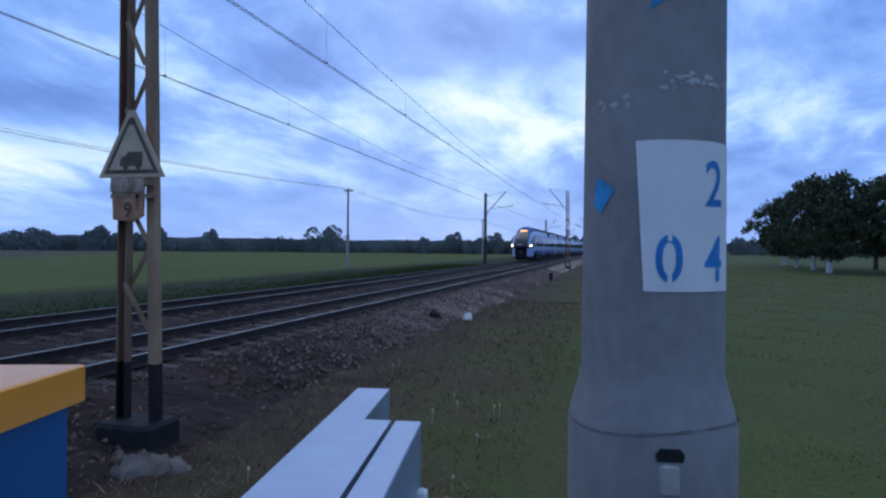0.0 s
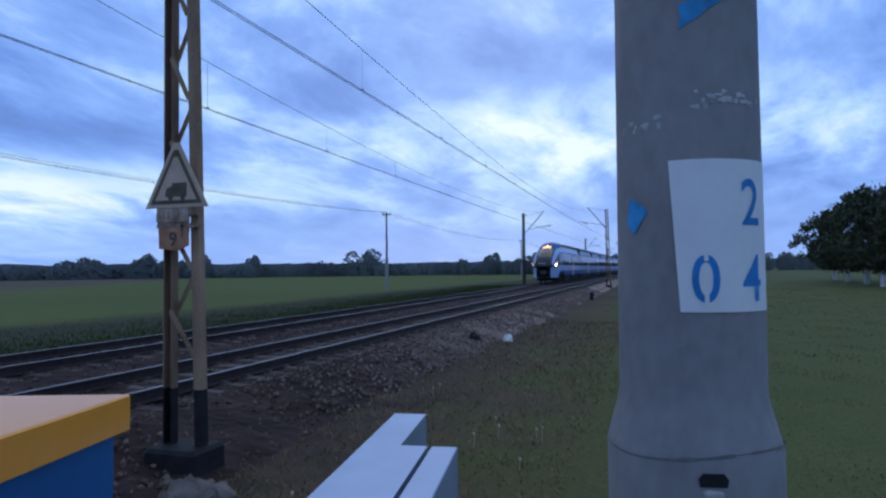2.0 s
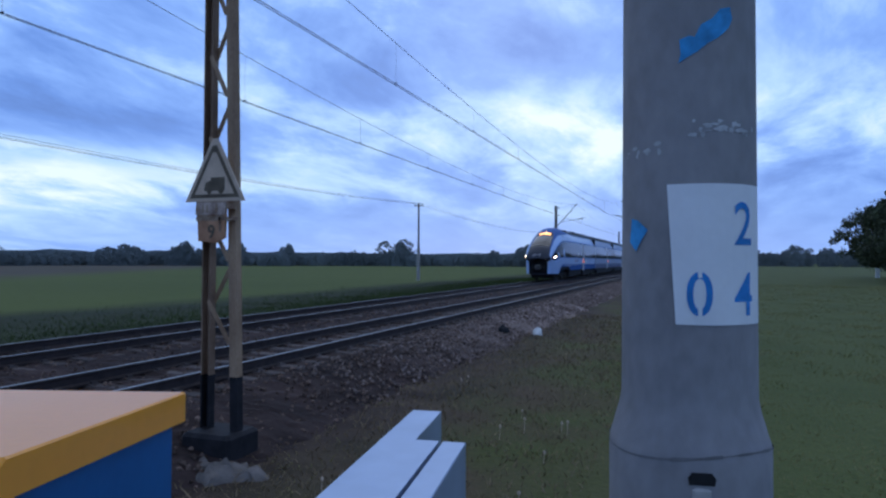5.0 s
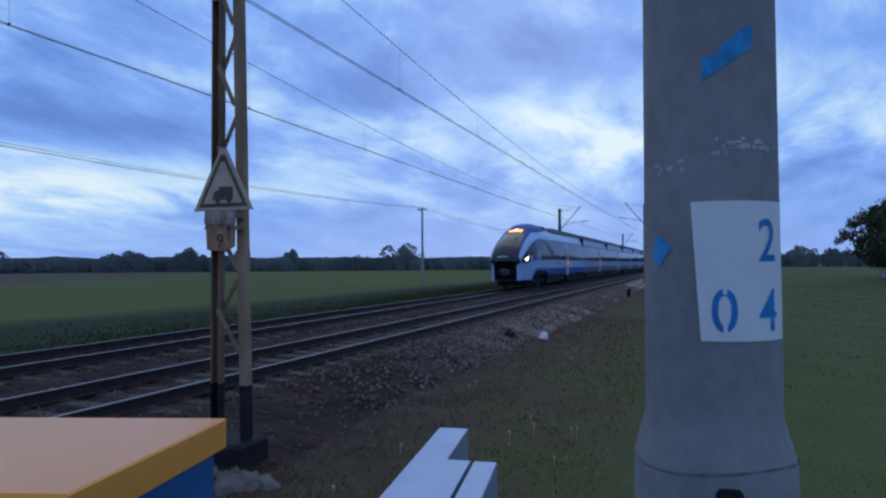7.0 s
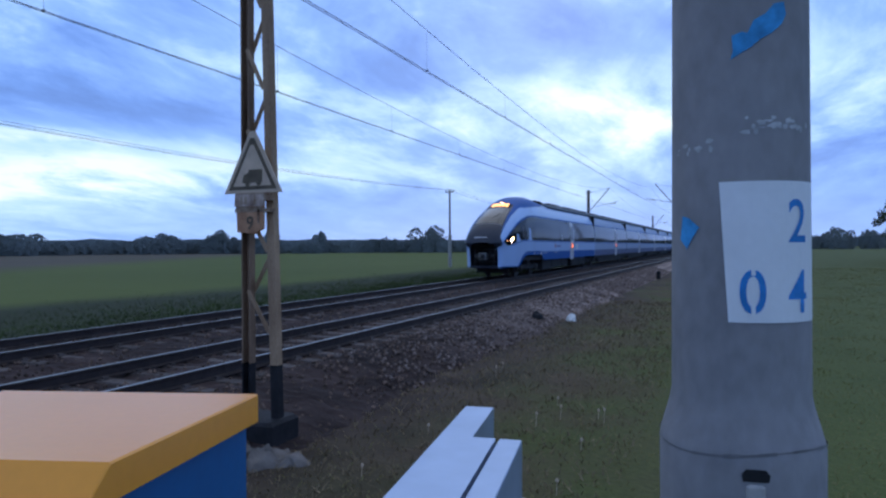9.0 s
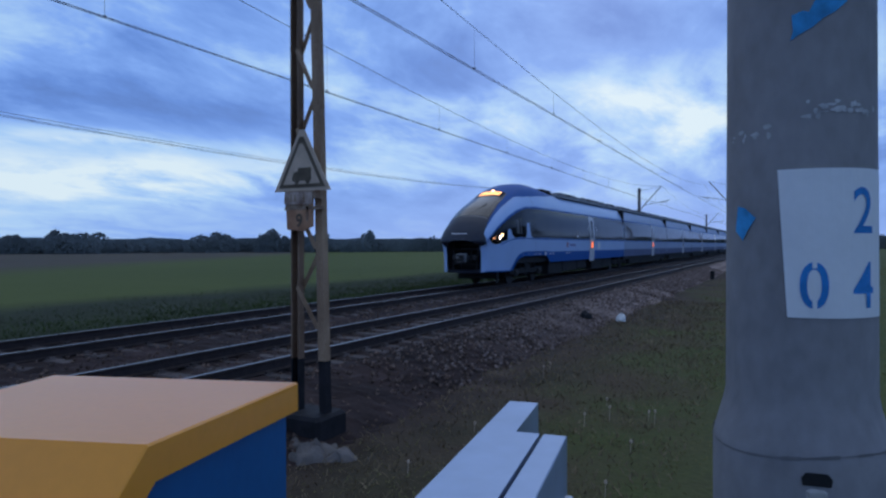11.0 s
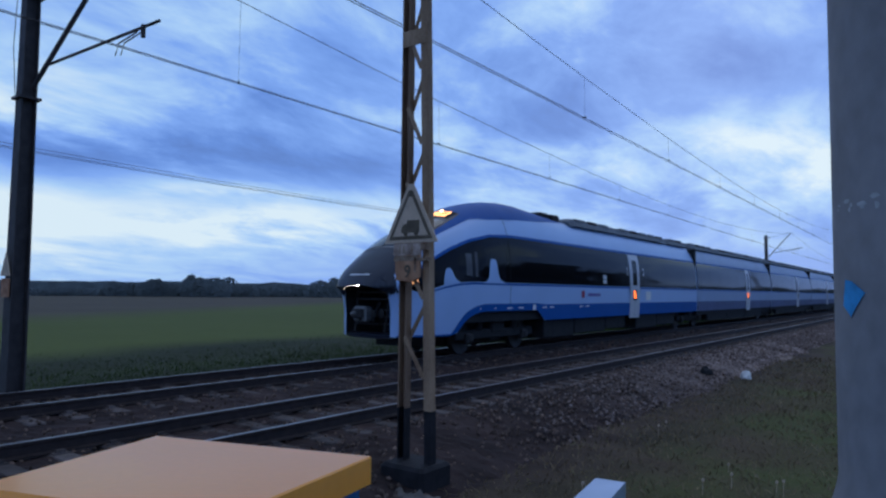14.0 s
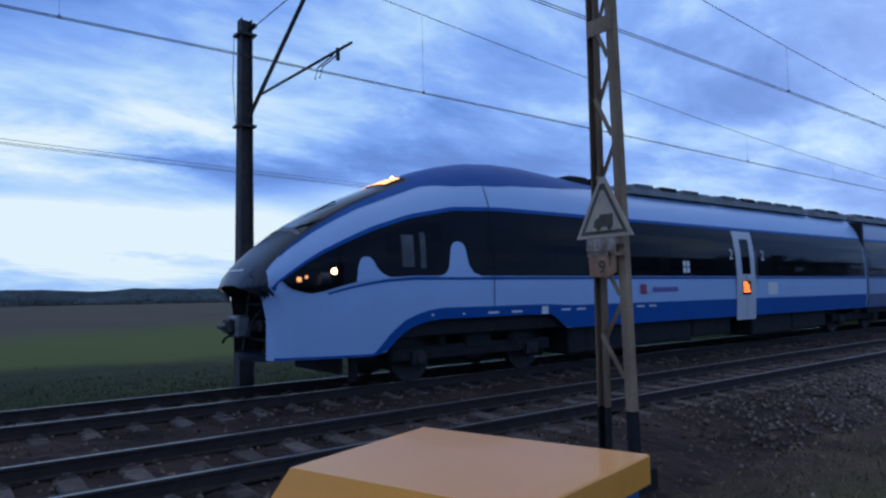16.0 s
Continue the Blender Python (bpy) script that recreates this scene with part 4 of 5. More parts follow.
# ---- trees ----
def tree(x, y, h, rad, seed, lime):
    rnd = random.Random(seed)
    t = thing("tree", pose(x, y, GZ), "dark broad-crowned tree with a limewashed trunk" if lime else "dark broad-crowned tree at the field edge", "tree", "roadside trees")
    th = h * 0.24
    part("trunk", Build().tube([(0, 0, 0.9), (0.05, 0, th), (0.15, 0.1, h * 0.55)], 0.26, 9, 0, 0.12), M_BARK, t)
    part("limewash" if lime else "trunk_base", Build().tube([(0, 0, -0.1), (0, 0, 1.9)], 0.30, 9, 0, 0.275), M_LIME if lime else M_BARK, t, "white limewash" if lime else "")
    limbs = []
    for k in range(9):
        a = k * 0.7 + rnd.uniform(-0.2, 0.2)
        e = Vector((math.cos(a) * rad * rnd.uniform(0.5, 0.8), math.sin(a) * rad * rnd.uniform(0.5, 0.8), h * rnd.uniform(0.45, 0.85)))
        part("limb", Build().tube([(0.05, 0, th * rnd.uniform(0.9, 1.5)), e * 0.5 + Vector((0, 0, 0.4)), e], 0.1, 5, 0, 0.03), M_BARK, t)
        limbs.append(e)
    b = Build()
    clumps = []
    for k in range(110):
        a, q = rnd.uniform(0, 6.283), rnd.uniform(0, 1) ** 0.5
        u = rnd.uniform(-1, 1)
        rr = math.sqrt(max(0, 1 - u * u)) * rad
        zc = h * 0.58 + u * h * 0.40
        if u < 0:
            rr *= 1.06
        clumps.append((rr * q * math.cos(a), rr * q * math.sin(a), zc, rnd.uniform(0.5, 1.15)))
    for cx, cy, cz, cr in clumps:
        for _ in range(52):
            d = Vector((rnd.gauss(0, 1), rnd.gauss(0, 1), rnd.gauss(0, 0.8))).normalized() * cr * rnd.uniform(0.45, 1.05)
            p = Vector((cx, cy, cz)) + d
            m = Matrix.LocRotScale(p, Euler([rnd.uniform(0, 6.28) for _ in range(3)]), None)
            s = rnd.uniform(0.16, 0.32)
            b.add([(-s, 0, 0), (0, -s * 0.5, 0.03), (s, 0, 0), (0, s * 0.5, 0.03)], [(0, 1, 2, 3)], m)
    part("crown", b, M_LEAF, t)


for k, (x, y, h, rad, lime) in enumerate(((23.3, 76, 10.0, 5.2, True), (25.0, 88, 10.6, 5.8, True), (26.0, 100, 10.2, 5.4, True), (31.5, 80, 10.4, 5.6, False), (29.5, 71, 9.8, 5.2, True), (37, 74, 10, 5.5, False), (28, 116, 10.5, 5.5, True), (34, 95, 11, 6, False))):
    tree(x, y, h, rad, 20 + k, lime)


def far_woods():
    """Belt of trees and scrub along the far side of the fields."""
    rnd = random.Random(31)
    b = Build()

    def dome(x, y, w, h, n, foot=0.0):
        """A rounded crown that reaches down to the scrub, uneven at its rim."""
        lobes = [(rnd.gauss(0, 0.35) * w, rnd.gauss(0, 0.35) * w, rnd.uniform(0.55, 1.0), rnd.uniform(0.62, 1.0)) for _ in range(5)]
        for _ in range(n):
            lx, ly, lw, lh = rnd.choice(lobes)
            a, u = rnd.uniform(0, 6.283), rnd.random()
            e = math.sqrt(max(0.0, 1 - max(0.0, (u - 0.3) / 0.7) ** 2)) * (0.8 if u < 0.3 else 1.0)
            rr = w * lw * 0.75 * e * rnd.uniform(0.45, 1.06)
            p = Vector((x + lx + rr * math.cos(a), y + ly + rr * math.sin(a), GZ + foot + u * (h - foot) * lh))
            out = Vector((0.5 * math.cos(a) - x / 300 + rnd.gauss(0, 0.12), 0.5 * math.sin(a) - y / 300 + rnd.gauss(0, 0.12), 0.3 * (u - 0.3) + rnd.gauss(0, 0.1)))
            m = Matrix.Translation(p) @ out.to_track_quat("Z", "Y").to_matrix().to_4x4() @ Matrix.Rotation(rnd.uniform(0, 6.28), 4, "Z")
            s = rnd.uniform(0.32, 0.58)
            b.add([(-s, 0, 0), (0, -s * 0.75, 0), (s, 0.1, 0.15), (0, s * 0.75, 0)], [(0, 1, 2, 3)], m)
    a = -38.0
    while a < 100:
        t = radians(90 + a)
        base = 5.0 + 1.8 * noise.noise((a * 0.13, 0, 0)) + 0.8 * noise.noise((a * 0.45, 3, 0))
        dist = 262 + 16 * noise.noise((a * 0.1, 7, 0))
        if a < 4:
            dist, base = dist + 130, base + 4.6
        if a > 64:
            base *= 0.55
        dome(dist * math.cos(t), dist * math.sin(t), rnd.uniform(3.6, 5.2), max(2.4, base), 460)
        if rnd.random() < 0.12 and a < 64:
            dome(dist * 0.96 * math.cos(t), dist * 0.96 * math.sin(t), rnd.uniform(3.4, 5.5), base + rnd.uniform(0.9, 2.4), 700)
        a += 0.62
    for ang, h, w in ((24.1, 10.6, 7.5), (13.2, 8.4, 3.6), (9.5, 8.2, 4.6), (7.4, 8.4, 4.6), (33.5, 8.8, 3.4), (37.5, 9.0, 6.0), (41.0, 8.8, 5.0), (47.0, 8.4, 6.5), (60.2, 7.6, 6.5), (57.5, 8.2, 6.4), (55.0, 7.4, 6.0), (85.4, 5.6, 4.0)):
        t = radians(90 + ang)
        dome(258 * math.cos(t), 258 * math.sin(t), w, h, 1300)
    # belt and backdrop share the leaf colour with haze painted in
    ob = part("far_woods", b, M_LEAF_HAZED, None, "dark belt of trees and scrub beyond the fields")
    tagged(ob, "", "trees", "", "stuff")
    b2 = Build()
    rows = [[], []]
    for i in range(220):
        t = radians(-50 + i * 1.05 + 0)
        h = 15 + 5 * noise.noise((i * 0.25, 1, 0)) + 2.5 * noise.noise((i * 0.9, 2, 0))
        for k, z in enumerate((-3, h)):
            rows[k].append((1150 * math.cos(t), 1150 * math.sin(t), z))
    b2.grid(rows)
    tagged(part("backdrop", b2, M_LEAF_HAZED, None, "distant dark forest edge on the horizon"), "", "forest", "", "structure")


far_woods()


# ---- the train ----
def curve(points):
    """A smooth-ended polyline through (s, value)."""
    def f(s):
        if s <= points[0][0]:
            return points[0][1]
        for (a, va), (b, vb) in zip(points, points[1:]):
            if s <= b:
                return va + (vb - va) * (s - a) / (b - a)
        return points[-1][1]
    return f


TOP = curve([(0, 2.32), (0.12, 2.52), (0.3, 2.73), (0.66, 3.08), (1.1, 3.41), (1.6, 3.71), (2.1, 3.95), (2.5, 4.12), (2.9, 4.29), (3.41, 4.50), (3.9, 4.68), (4.4, 4.82), (5.0, 4.94), (5.8, 5.01), (6.6, 5.01), (8, 4.91), (9.5, 4.80)])
WIDE = curve([(0, 0.76), (0.03, 0.82), (0.07, 0.88), (0.12, 0.93), (0.2, 0.98), (0.3, 1.01), (0.5, 1.05), (1, 1.17), (1.6, 1.28), (2.4, 1.37), (3.5, 1.425)])
SKIRT = curve([(0, 1.05), (2.15, 1.03), (2.4, 1.10), (2.6, 1.30), (2.85, 1.48), (3.2, 1.60), (3.6, 1.64), (6.6, 1.64), (7.1, 1.31)])
BAND_HI = curve([(0.25, 2.17), (0.52, 2.39), (0.85, 2.63), (1.2, 2.84), (1.6, 3.03), (2.2, 3.29), (3, 3.55), (4, 3.75), (5.2, 3.81)])
BAND_LO = curve([(0.52, 2.37), (0.60, 2.27), (0.72, 2.19), (0.9, 2.16), (1.2, 2.20), (1.6, 2.30), (1.88, 2.37), (2.1, 2.42), (2.6, 2.44), (3, 2.46)])
TRIM_LO = curve([(1.2, 2.13), (1.9, 2.275), (2.4, 2.35), (3, 2.385)])
PILLAR_A = curve([(1.80, 2.34), (1.83, 2.62), (1.87, 2.73), (1.93, 2.79), (2.04, 2.80), (2.12, 2.74), (2.2, 2.6), (2.3, 2.5), (2.45, 2.43)])
PILLAR_B = curve([(3.52, 2.45), (3.68, 2.5), (3.77, 2.62), (3.82, 3.0), (3.89, 3.1), (3.99, 3.13), (4.12, 3.1), (4.19, 3.0), (4.25, 2.7), (4.37, 2.53), (4.62, 2.45)])
POW = 2.7


def waist(s):
    return min(2.4, TOP(s) - 0.45)


def side_x(s, z):
    zw, top, w = waist(s), TOP(s), WIDE(s)
    if z <= zw:
        return w * (1 - 0.045 * ((zw - z) / 1.4) ** 2)
    u = min(1.0, (z - zw) / (top - zw))
    return w * max(0.0, 1 - u ** POW) ** (1 / POW)


def shear(s, z):
    k = min(1.0, max(0.0, (2.29 - z) / 0.16))
    j = min(1.0, max(0.0, (2.2 - z) / 0.5))
    return s + (0.27 * k * k * (3 - 2 * k) + 0.10 * j) * max(0.0, 1 - s / 1.7)


def side(s0, s1, lo, hi, lift=0.006, ns=None, nz=5, hand=1, b=None):
    """A panel that follows the car's side between two heights."""
    b = b or Build()
    ns = ns or max(2, round((s1 - s0) / 0.25))
    lo_f, hi_f = (lo if callable(lo) else lambda s: lo), (hi if callable(hi) else lambda s: hi)
    rows = []
    for i in range(ns + 1):
        s = s0 + (s1 - s0) * i / ns
        a, c = lo_f(s), hi_f(s)
        rows.append([(hand * (side_x(s, a + (c - a) * j / nz) + lift), shear(s, a + (c - a) * j / nz), a + (c - a) * j / nz) for j in range(nz + 1)])
    return b.grid(rows)


def crown(s0, s1, r0, lift, n=14, ns=None):
    """A panel over the top, out to the share r0(s) of the half width."""
    ns = ns or max(2, round((s1 - s0) / 0.15))
    rows = []
    for i in range(ns + 1):
        s = s0 + (s1 - s0) * i / ns
        zw, top, w = waist(s), TOP(s), WIDE(s)
        r = r0(s) if callable(r0) else r0
        row = []
        for j in range(n + 1):
            q = r * (2 * j / n - 1)
            z = zw + (top - zw) * max(0.0, 1 - abs(q) ** POW) ** (1 / POW)
            row.append((q * w, shear(s, z) - lift * 0.4, z + lift))
        rows.append(row)
    return Build().grid(rows)


def shell(stations, skirt):
    rows = []
    for s in stations:
        zw, top, w = waist(s), TOP(s), WIDE(s)
        zb = skirt(s)
        half = [(side_x(s, zb + (zw - zb) * j / 6), zb + (zw - zb) * j / 6) for j in range(6)]
        for j in range(15):
            th = j / 14 * math.pi / 2
            half.append((w * math.cos(th) ** (2 / POW) if j < 14 else 0.0, zw + (top - zw) * math.sin(th) ** (2 / POW)))
        row = [(x, shear(s, z), z) for x, z in half] + [(-x, shear(s, z), z) for x, z in half[-2::-1]]
        rows.append(row)
    return Build().grid(rows)


train = thing("passenger_train", pose(X_FAR, 79.3, 0), "silver-white and navy blue streamlined passenger train with lit headlamps", "train")


def bogie(parent, s):
    b = Build()
    for k in (-1, 1):
        b.box(k * 1.0 - 0.09, k * 1.0 + 0.09, s - 2.1, s + 2.1, 0.86, 1.12, None, 0.03)
        b.box(k * 1.0 - 0.12, k * 1.0 + 0.12, s - 0.35, s + 0.35, 1.0, 1.45, None, 0.04)
    b.box(-1.0, 1.0, s - 0.25, s + 0.25, 0.8, 1.1)
    bg = part("bogie", b, M_UNDER, parent, "dirty dark bogie frame")
    sets = []
    for d in (-1.5, 1.5):
        for k in (-1, 1):
            part("axle_box", Build().box(k * 1.02 - 0.1, k * 1.02 + 0.16, s + d - 0.17, s + d + 0.17, 0.76, 1.05, None, 0.04), M_WHEEL, bg)
            part("axle_cover", Build().lathe([(0.10, 0.0), (0.10, 0.02), (0.075, 0.032), (0.02, 0.032)], 14, pose(k * (1.18 if k > 0 else 1.12), s + d, 0.905, 0, 90 * k, 0)), M_WHEEL, bg, "worn round axle cover")
            part("spring", Build().lathe([(0.09, 0.0), (0.11, 0.03), (0.09, 0.06), (0.11, 0.09), (0.09, 0.12), (0.11, 0.15), (0.09, 0.18), (0.09, 0.3)], 10, pose(k * 1.06, s + d * 0.62, 1.1)), M_UNDER, bg)
        w = Build()
        for k in (-1, 1):
            w.lathe([(0.12, -0.08), (0.40, -0.07), (0.47, -0.06), (0.46, 0.06), (0.40, 0.05), (0.12, 0.09)], 20, pose(k * 0.76, 0, 0, 0, 90, 0))
            w.box(k * 0.84 - 0.02, k * 0.84 + 0.02, -0.05, 0.05, 0.2, 0.34)
        w.tube([(-0.9, 0, 0), (0.9, 0, 0)], 0.09, 8)
        ws = part("wheelset", w, M_WHEEL, bg, "worn steel wheels on one axle", True)
        ws.location = (0, s + d, RAIL_Z + 0.46)
        sets.append((ws, s + d))
    return sets


def door(parent, s, hand=1, lit=True):
    d = part("door", side(s, s + 1.08, 1.2, 3.78, 0.022, 4, 10, hand), M_DOOR, parent, "pale grey sliding door with a dark pane")
    part("door_pane", side(s + 0.32, s + 0.80, 2.52, 3.55, 0.030, 3, 6, hand), M_TGLASS, d)
    part("door_seam", side(s + 0.53, s + 0.55, 1.25, 2.5, 0.027, 1, 4, hand), M_UNDER, d)
    disp = Build()
    part("display_frame", side(s + 0.32, s + 0.78, 1.92, 2.33, 0.029, 2, 3, hand), M_UNDER, d)
    rnd = random.Random(int(s))
    for r in range(4):
        z = 2.245 - r * 0.082
        side(s + 0.36, s + 0.36 + rnd.uniform(0.2, 0.38), z, z + 0.05, 0.034, 1, 1, hand, disp)
    if lit:
        part("destination_display", disp, M_LED, d, "orange lit destination display")
    for q in (s - 0.06, s + 1.12):
        part("grab_rail", side(q, q + 0.035, 2.2, 3.2, 0.05, 1, 4, hand), M_TMETAL, d)
    return d


def roof_box(parent, a, b_, h=4.90, w=0.84):
    b = Build()
    prof = [(-w - 0.12, 4.60), (-w, h - 0.06), (-w + 0.12, h), (w - 0.12, h), (w, h - 0.06), (w + 0.12, 4.62)]
    n = len(prof)
    vs = [(x, a, z) for x, z in prof] + [(x * 1.0, a + 0.25, z) for x, z in prof] + [(x, b_, z) for x, z in prof]
    vs[:n] = [(x * 0.92, a, 4.62 + (z - 4.62) * 0.6) for x, z in prof]
    fs = [tuple(range(n)), tuple(range(2 * n, 3 * n))[::-1]]
    for k in (0, 1):
        fs += [(k * n + i, (k + 1) * n + i, (k + 1) * n + (i + 1) % n, k * n + (i + 1) % n) for i in range(n)]
    b.add(vs, fs)
    box = part("roof_unit", b, M_TROOF, parent, "grey roof equipment cover")
    for k in range(int((b_ - a) / 1.1)):
        y = a + 0.5 + k * 1.1
        part("roof_vent", Build().box(w - 0.35, w + 0.03, y, y + 0.75, h - 0.1, h + 0.010, None, 0.01), M_UNDER if k % 4 == 1 else M_TROOF, box)


def windows(parent, spans, hand=1):
    for a, b in spans:
        part("window", side(a, b, 2.60, lambda s: min(3.46, BAND_HI(s) - 0.1), 0.012, 6, 5, hand), M_TGLASS, parent)


def lead_car():
    st = [0, 0.03, 0.07, 0.12, 0.16, 0.2, 0.3, 0.4, 0.5] + [0.6 + 0.1 * i for i in range(70)] + [7.7 + 0.8 * i for i in range(20)] + [23.6]
    hull = shell(st, SKIRT)
    for i, f in enumerate(hull.f):
        y, z = sum(hull.v[q][1] for q in f) / 4, sum(hull.v[q][2] for q in f) / 4
        # the brow over the coupler bay is dark like the mask
        hull.mi[i] = 1 if y < 0.35 and z > 2.12 else 0
    car = part("lead_carriage", hull, [M_WHITE, M_MASK], train, "silver-white streamlined lead carriage", True)
    for hand in (1, -1):
        part("window_band", side(0.52, 23.5, BAND_LO, BAND_HI, 0.008, 180, 10, hand), M_BAND, car, "dark tinted window band", True)
        part("upper_trim", side(0.30, 23.5, lambda s: BAND_HI(s) - 0.005, lambda s: BAND_HI(s) + 0.035 + 0.04 * min(1, s / 2), 0.010, 150, 2, hand), M_TBLUE, car)
        part("lower_trim", side(1.22, 23.5, TRIM_LO, lambda s: TRIM_LO(s) + 0.02 + 0.035 * min(1, s / 3), 0.010, 140, 2, hand), M_TBLUE, car)
        part("blue_skirt", side(2.12, 23.5, SKIRT, curve([(2.12, 1.05), (2.3, 1.22), (2.5, 1.45), (2.8, 1.66), (3.2, 1.80), (3.6, 1.85), (6.5, 1.85), (7.2, 1.81)]), 0.010, 130, 4, hand), M_TBLUE, car, "navy blue lower stripe")
        part("nose_shadow_line", side(0.1, 2.14, lambda s: SKIRT(s) + 0.002, lambda s: SKIRT(s) + 0.045, 0.008, 24, 1, hand), M_TBLUE, car)
        for s0, s1, top_line in ((1.80, 2.45, PILLAR_A), (3.52, 4.62, PILLAR_B)):
            part("pillar", side(s0, s1, lambda s: BAND_LO(s) - 0.03, top_line, 0.018, 36, 5, hand), M_WHITE, car, "", True)
        windows(car, ((2.42, 3.62), (4.75, 6.6), (6.68, 8.6), (8.68, 10.6), (11.05, 13.2), (16.4, 18.6), (18.7, 20.9), (21.1, 23.1)), hand)
        hl = part("headlamp_glass", side(0.60, 1.80, lambda s: BAND_LO(s) + 0.02, lambda s: min(BAND_HI(s) - 0.04, 2.68), 0.013, 16, 5, hand), M_TGLASS, car)
        # first is the lamp; the two dim balls imitate its amber reflection
        for s, z, r, m in ((1.40, 2.54, 0.060, M_LAMP), (0.80, 2.40, 0.05, M_LAMP_GLOW), (0.92, 2.44, 0.035, M_LAMP_GLOW)):
            b = Build().lathe([(r * math.sin(q * math.pi / 8) + 0.001, -r * math.cos(q * math.pi / 8)) for q in range(9)], 14, pose(hand * (side_x(s, z) - 0.01), shear(s, z), z))
            part("headlamp", b, m, hl, "lit headlamp or amber reflection")
        aim = pose(hand * (side_x(1.22, 2.42) - 0.055), shear(1.22, 2.42), 2.42, 90, 0, 0)
        part("lamp_hood", Build().lathe([(0.05, -0.14), (0.125, -0.08), (0.125, 0.06), (0.115, 0.06), (0.115, 0.0), (0.001, 0.0)], 16, aim), M_MASK, hl)
        part("beam_lamp", Build().lathe([(0.112, 0.004), (0.09, 0.02), (0.001, 0.03)], 16, aim), M_BEAM, hl, "lit forward headlamp")
        part("cab_blind", side(2.72, 2.98, 2.62, 3.22, 0.014, 3, 3, hand), M_DIM, car, "grey blind behind the cab window")
        part("cab_seat", side(3.12, 3.24, 2.6, 3.28, 0.014, 2, 3, hand), M_DIM, car)
        door(car, 14.28, hand)
    for a, z0, z1, m, name in ((4.92, 1.85, 4.42, M_UNDER, "panel_seam"),):
        part(name, side(a, a + 0.018, z0, z1, 0.018, 1, 10), m, car)
    part("white_tag", side(6.28, 6.48, 1.64, 1.81, 0.018, 1, 2), M_PLATE, car)
    for q in (3.35, 4.1, 4.75, 5.4, 6.9, 7.4, 9.6, 10.1):
        part("white_mark", side(q, q + (0.05 if q < 4.5 else 0.3), 1.70, 1.74, 0.018, 1, 1), M_PLATE, car)
    pic = Build()
    for i in (0, 1):
        for j in (0, 1):
            side(11.62 + i * 0.17, 11.75 + i * 0.17, 2.55 + j * 0.17, 2.69 + j * 0.17, 0.020, 1, 1, 1, pic)
    part("pictogram_tag", pic, M_PLATE, car)
    for s, zt in ((13.95, 3.2), (15.75, 3.2)):
        cu = bpy.data.curves.new("class_number", "FONT")
        cu.body, cu.size = "2", 0.42
        tmp = bpy.data.objects.new("class_number", cu)
        me = bpy.data.meshes.new_from_object(tmp)
        for v in me.vertices:
            ss, z = s + v.co.x, zt - 0.25 + v.co.y
            v.co = (side_x(ss, z) + 0.021, ss, z)
        bpy.data.objects.remove(tmp)
        me.materials.clear()
        me.materials.append(M_PLATE)
        ob = new("class_number", me)
        ob.parent = car
    part("red_emblem", side(9.75, 10.0, 2.02, 2.26, 0.02, 1, 2), mat("dull_red_print", (0.35, 0.05, 0.10), 0.5, 0, 0.1, 3, 0), car)
    part("lettering_bar", side(10.25, 11.35, 2.07, 2.18, 0.02, 4, 1), mat("violet_print", (0.16, 0.13, 0.34), 0.5, 0, 0.1, 3, 0), car)
    part("white_hatch", side(16.1, 16.7, 1.9, 2.28, 0.018, 1, 2), M_PLATE, car)
    # front mask, windscreen, lamps
    rim_r = curve([(0, 0.97), (0.3, 0.92), (0.5, 0.87), (0.7, 0.82), (1.2, 0.75), (2.1, 0.68), (3.5, 0.66)])
    part("blue_brow", crown(0.55, 3.44, rim_r, 0.008, 20), M_TBLUE, car, "navy blue surround of the windscreen", True)
    mask_r = curve([(0, 0.99), (0.12, 0.965), (0.3, 0.91), (0.5, 0.85), (0.7, 0.79), (1.2, 0.69), (2.1, 0.57), (3.0, 0.51), (3.38, 0.47)])

    part("front_mask", crown(0.0, 3.38, mask_r, 0.013, 20), M_MASK, car, "charcoal front mask", True)
    part("windscreen", crown(1.02, 2.66, lambda s: mask_r(s) * 0.93, 0.020, 16), M_WSCREEN, car, "curved dark windscreen", True)
    part("wiper", Build().tube([(-0.1, 1.0, 3.36), (0.3, 1.7, 3.79), (0.36, 1.9, 3.90)], 0.014, 5), M_UNDER, car)
    part("screen_sill", crown(0.93, 1.0, lambda s: mask_r(s) * 0.9, 0.022, 14, 2), M_TMETAL, car, "pale strip under the windscreen")
    part("display_panel", crown(2.86, 3.36, 0.44, 0.019, 10, 4), M_UNDER, car)
    amber = Build()
    rnd = random.Random(5)
    for r in range(2):
        x = -0.34
        while x < 0.34:
            w = rnd.uniform(0.05, 0.11)
            rows = []
            for i in range(3):
                s = 2.93 + r * 0.21 + 0.09 * i
                row = []
                for q in (x, x + w):
                    z = waist(s) + (TOP(s) - waist(s)) * (1 - abs(q / 1.0) ** POW) ** (1 / POW)
                    row.append((q * WIDE(s), s - 0.01, z + 0.028))
                rows.append(row)
            amber.grid(rows)
            x += w + 0.018
    part("number_display", amber, M_AMBER, car, "amber lit route display")
    part("top_lamp", Build().lathe([(0.055, 0), (0.05, 0.015), (0.01, 0.025)], 14, pose(0.0, 3.42, TOP(3.42) + 0.01, 70, 0, 0)), M_LAMP, car, "lit top lamp")
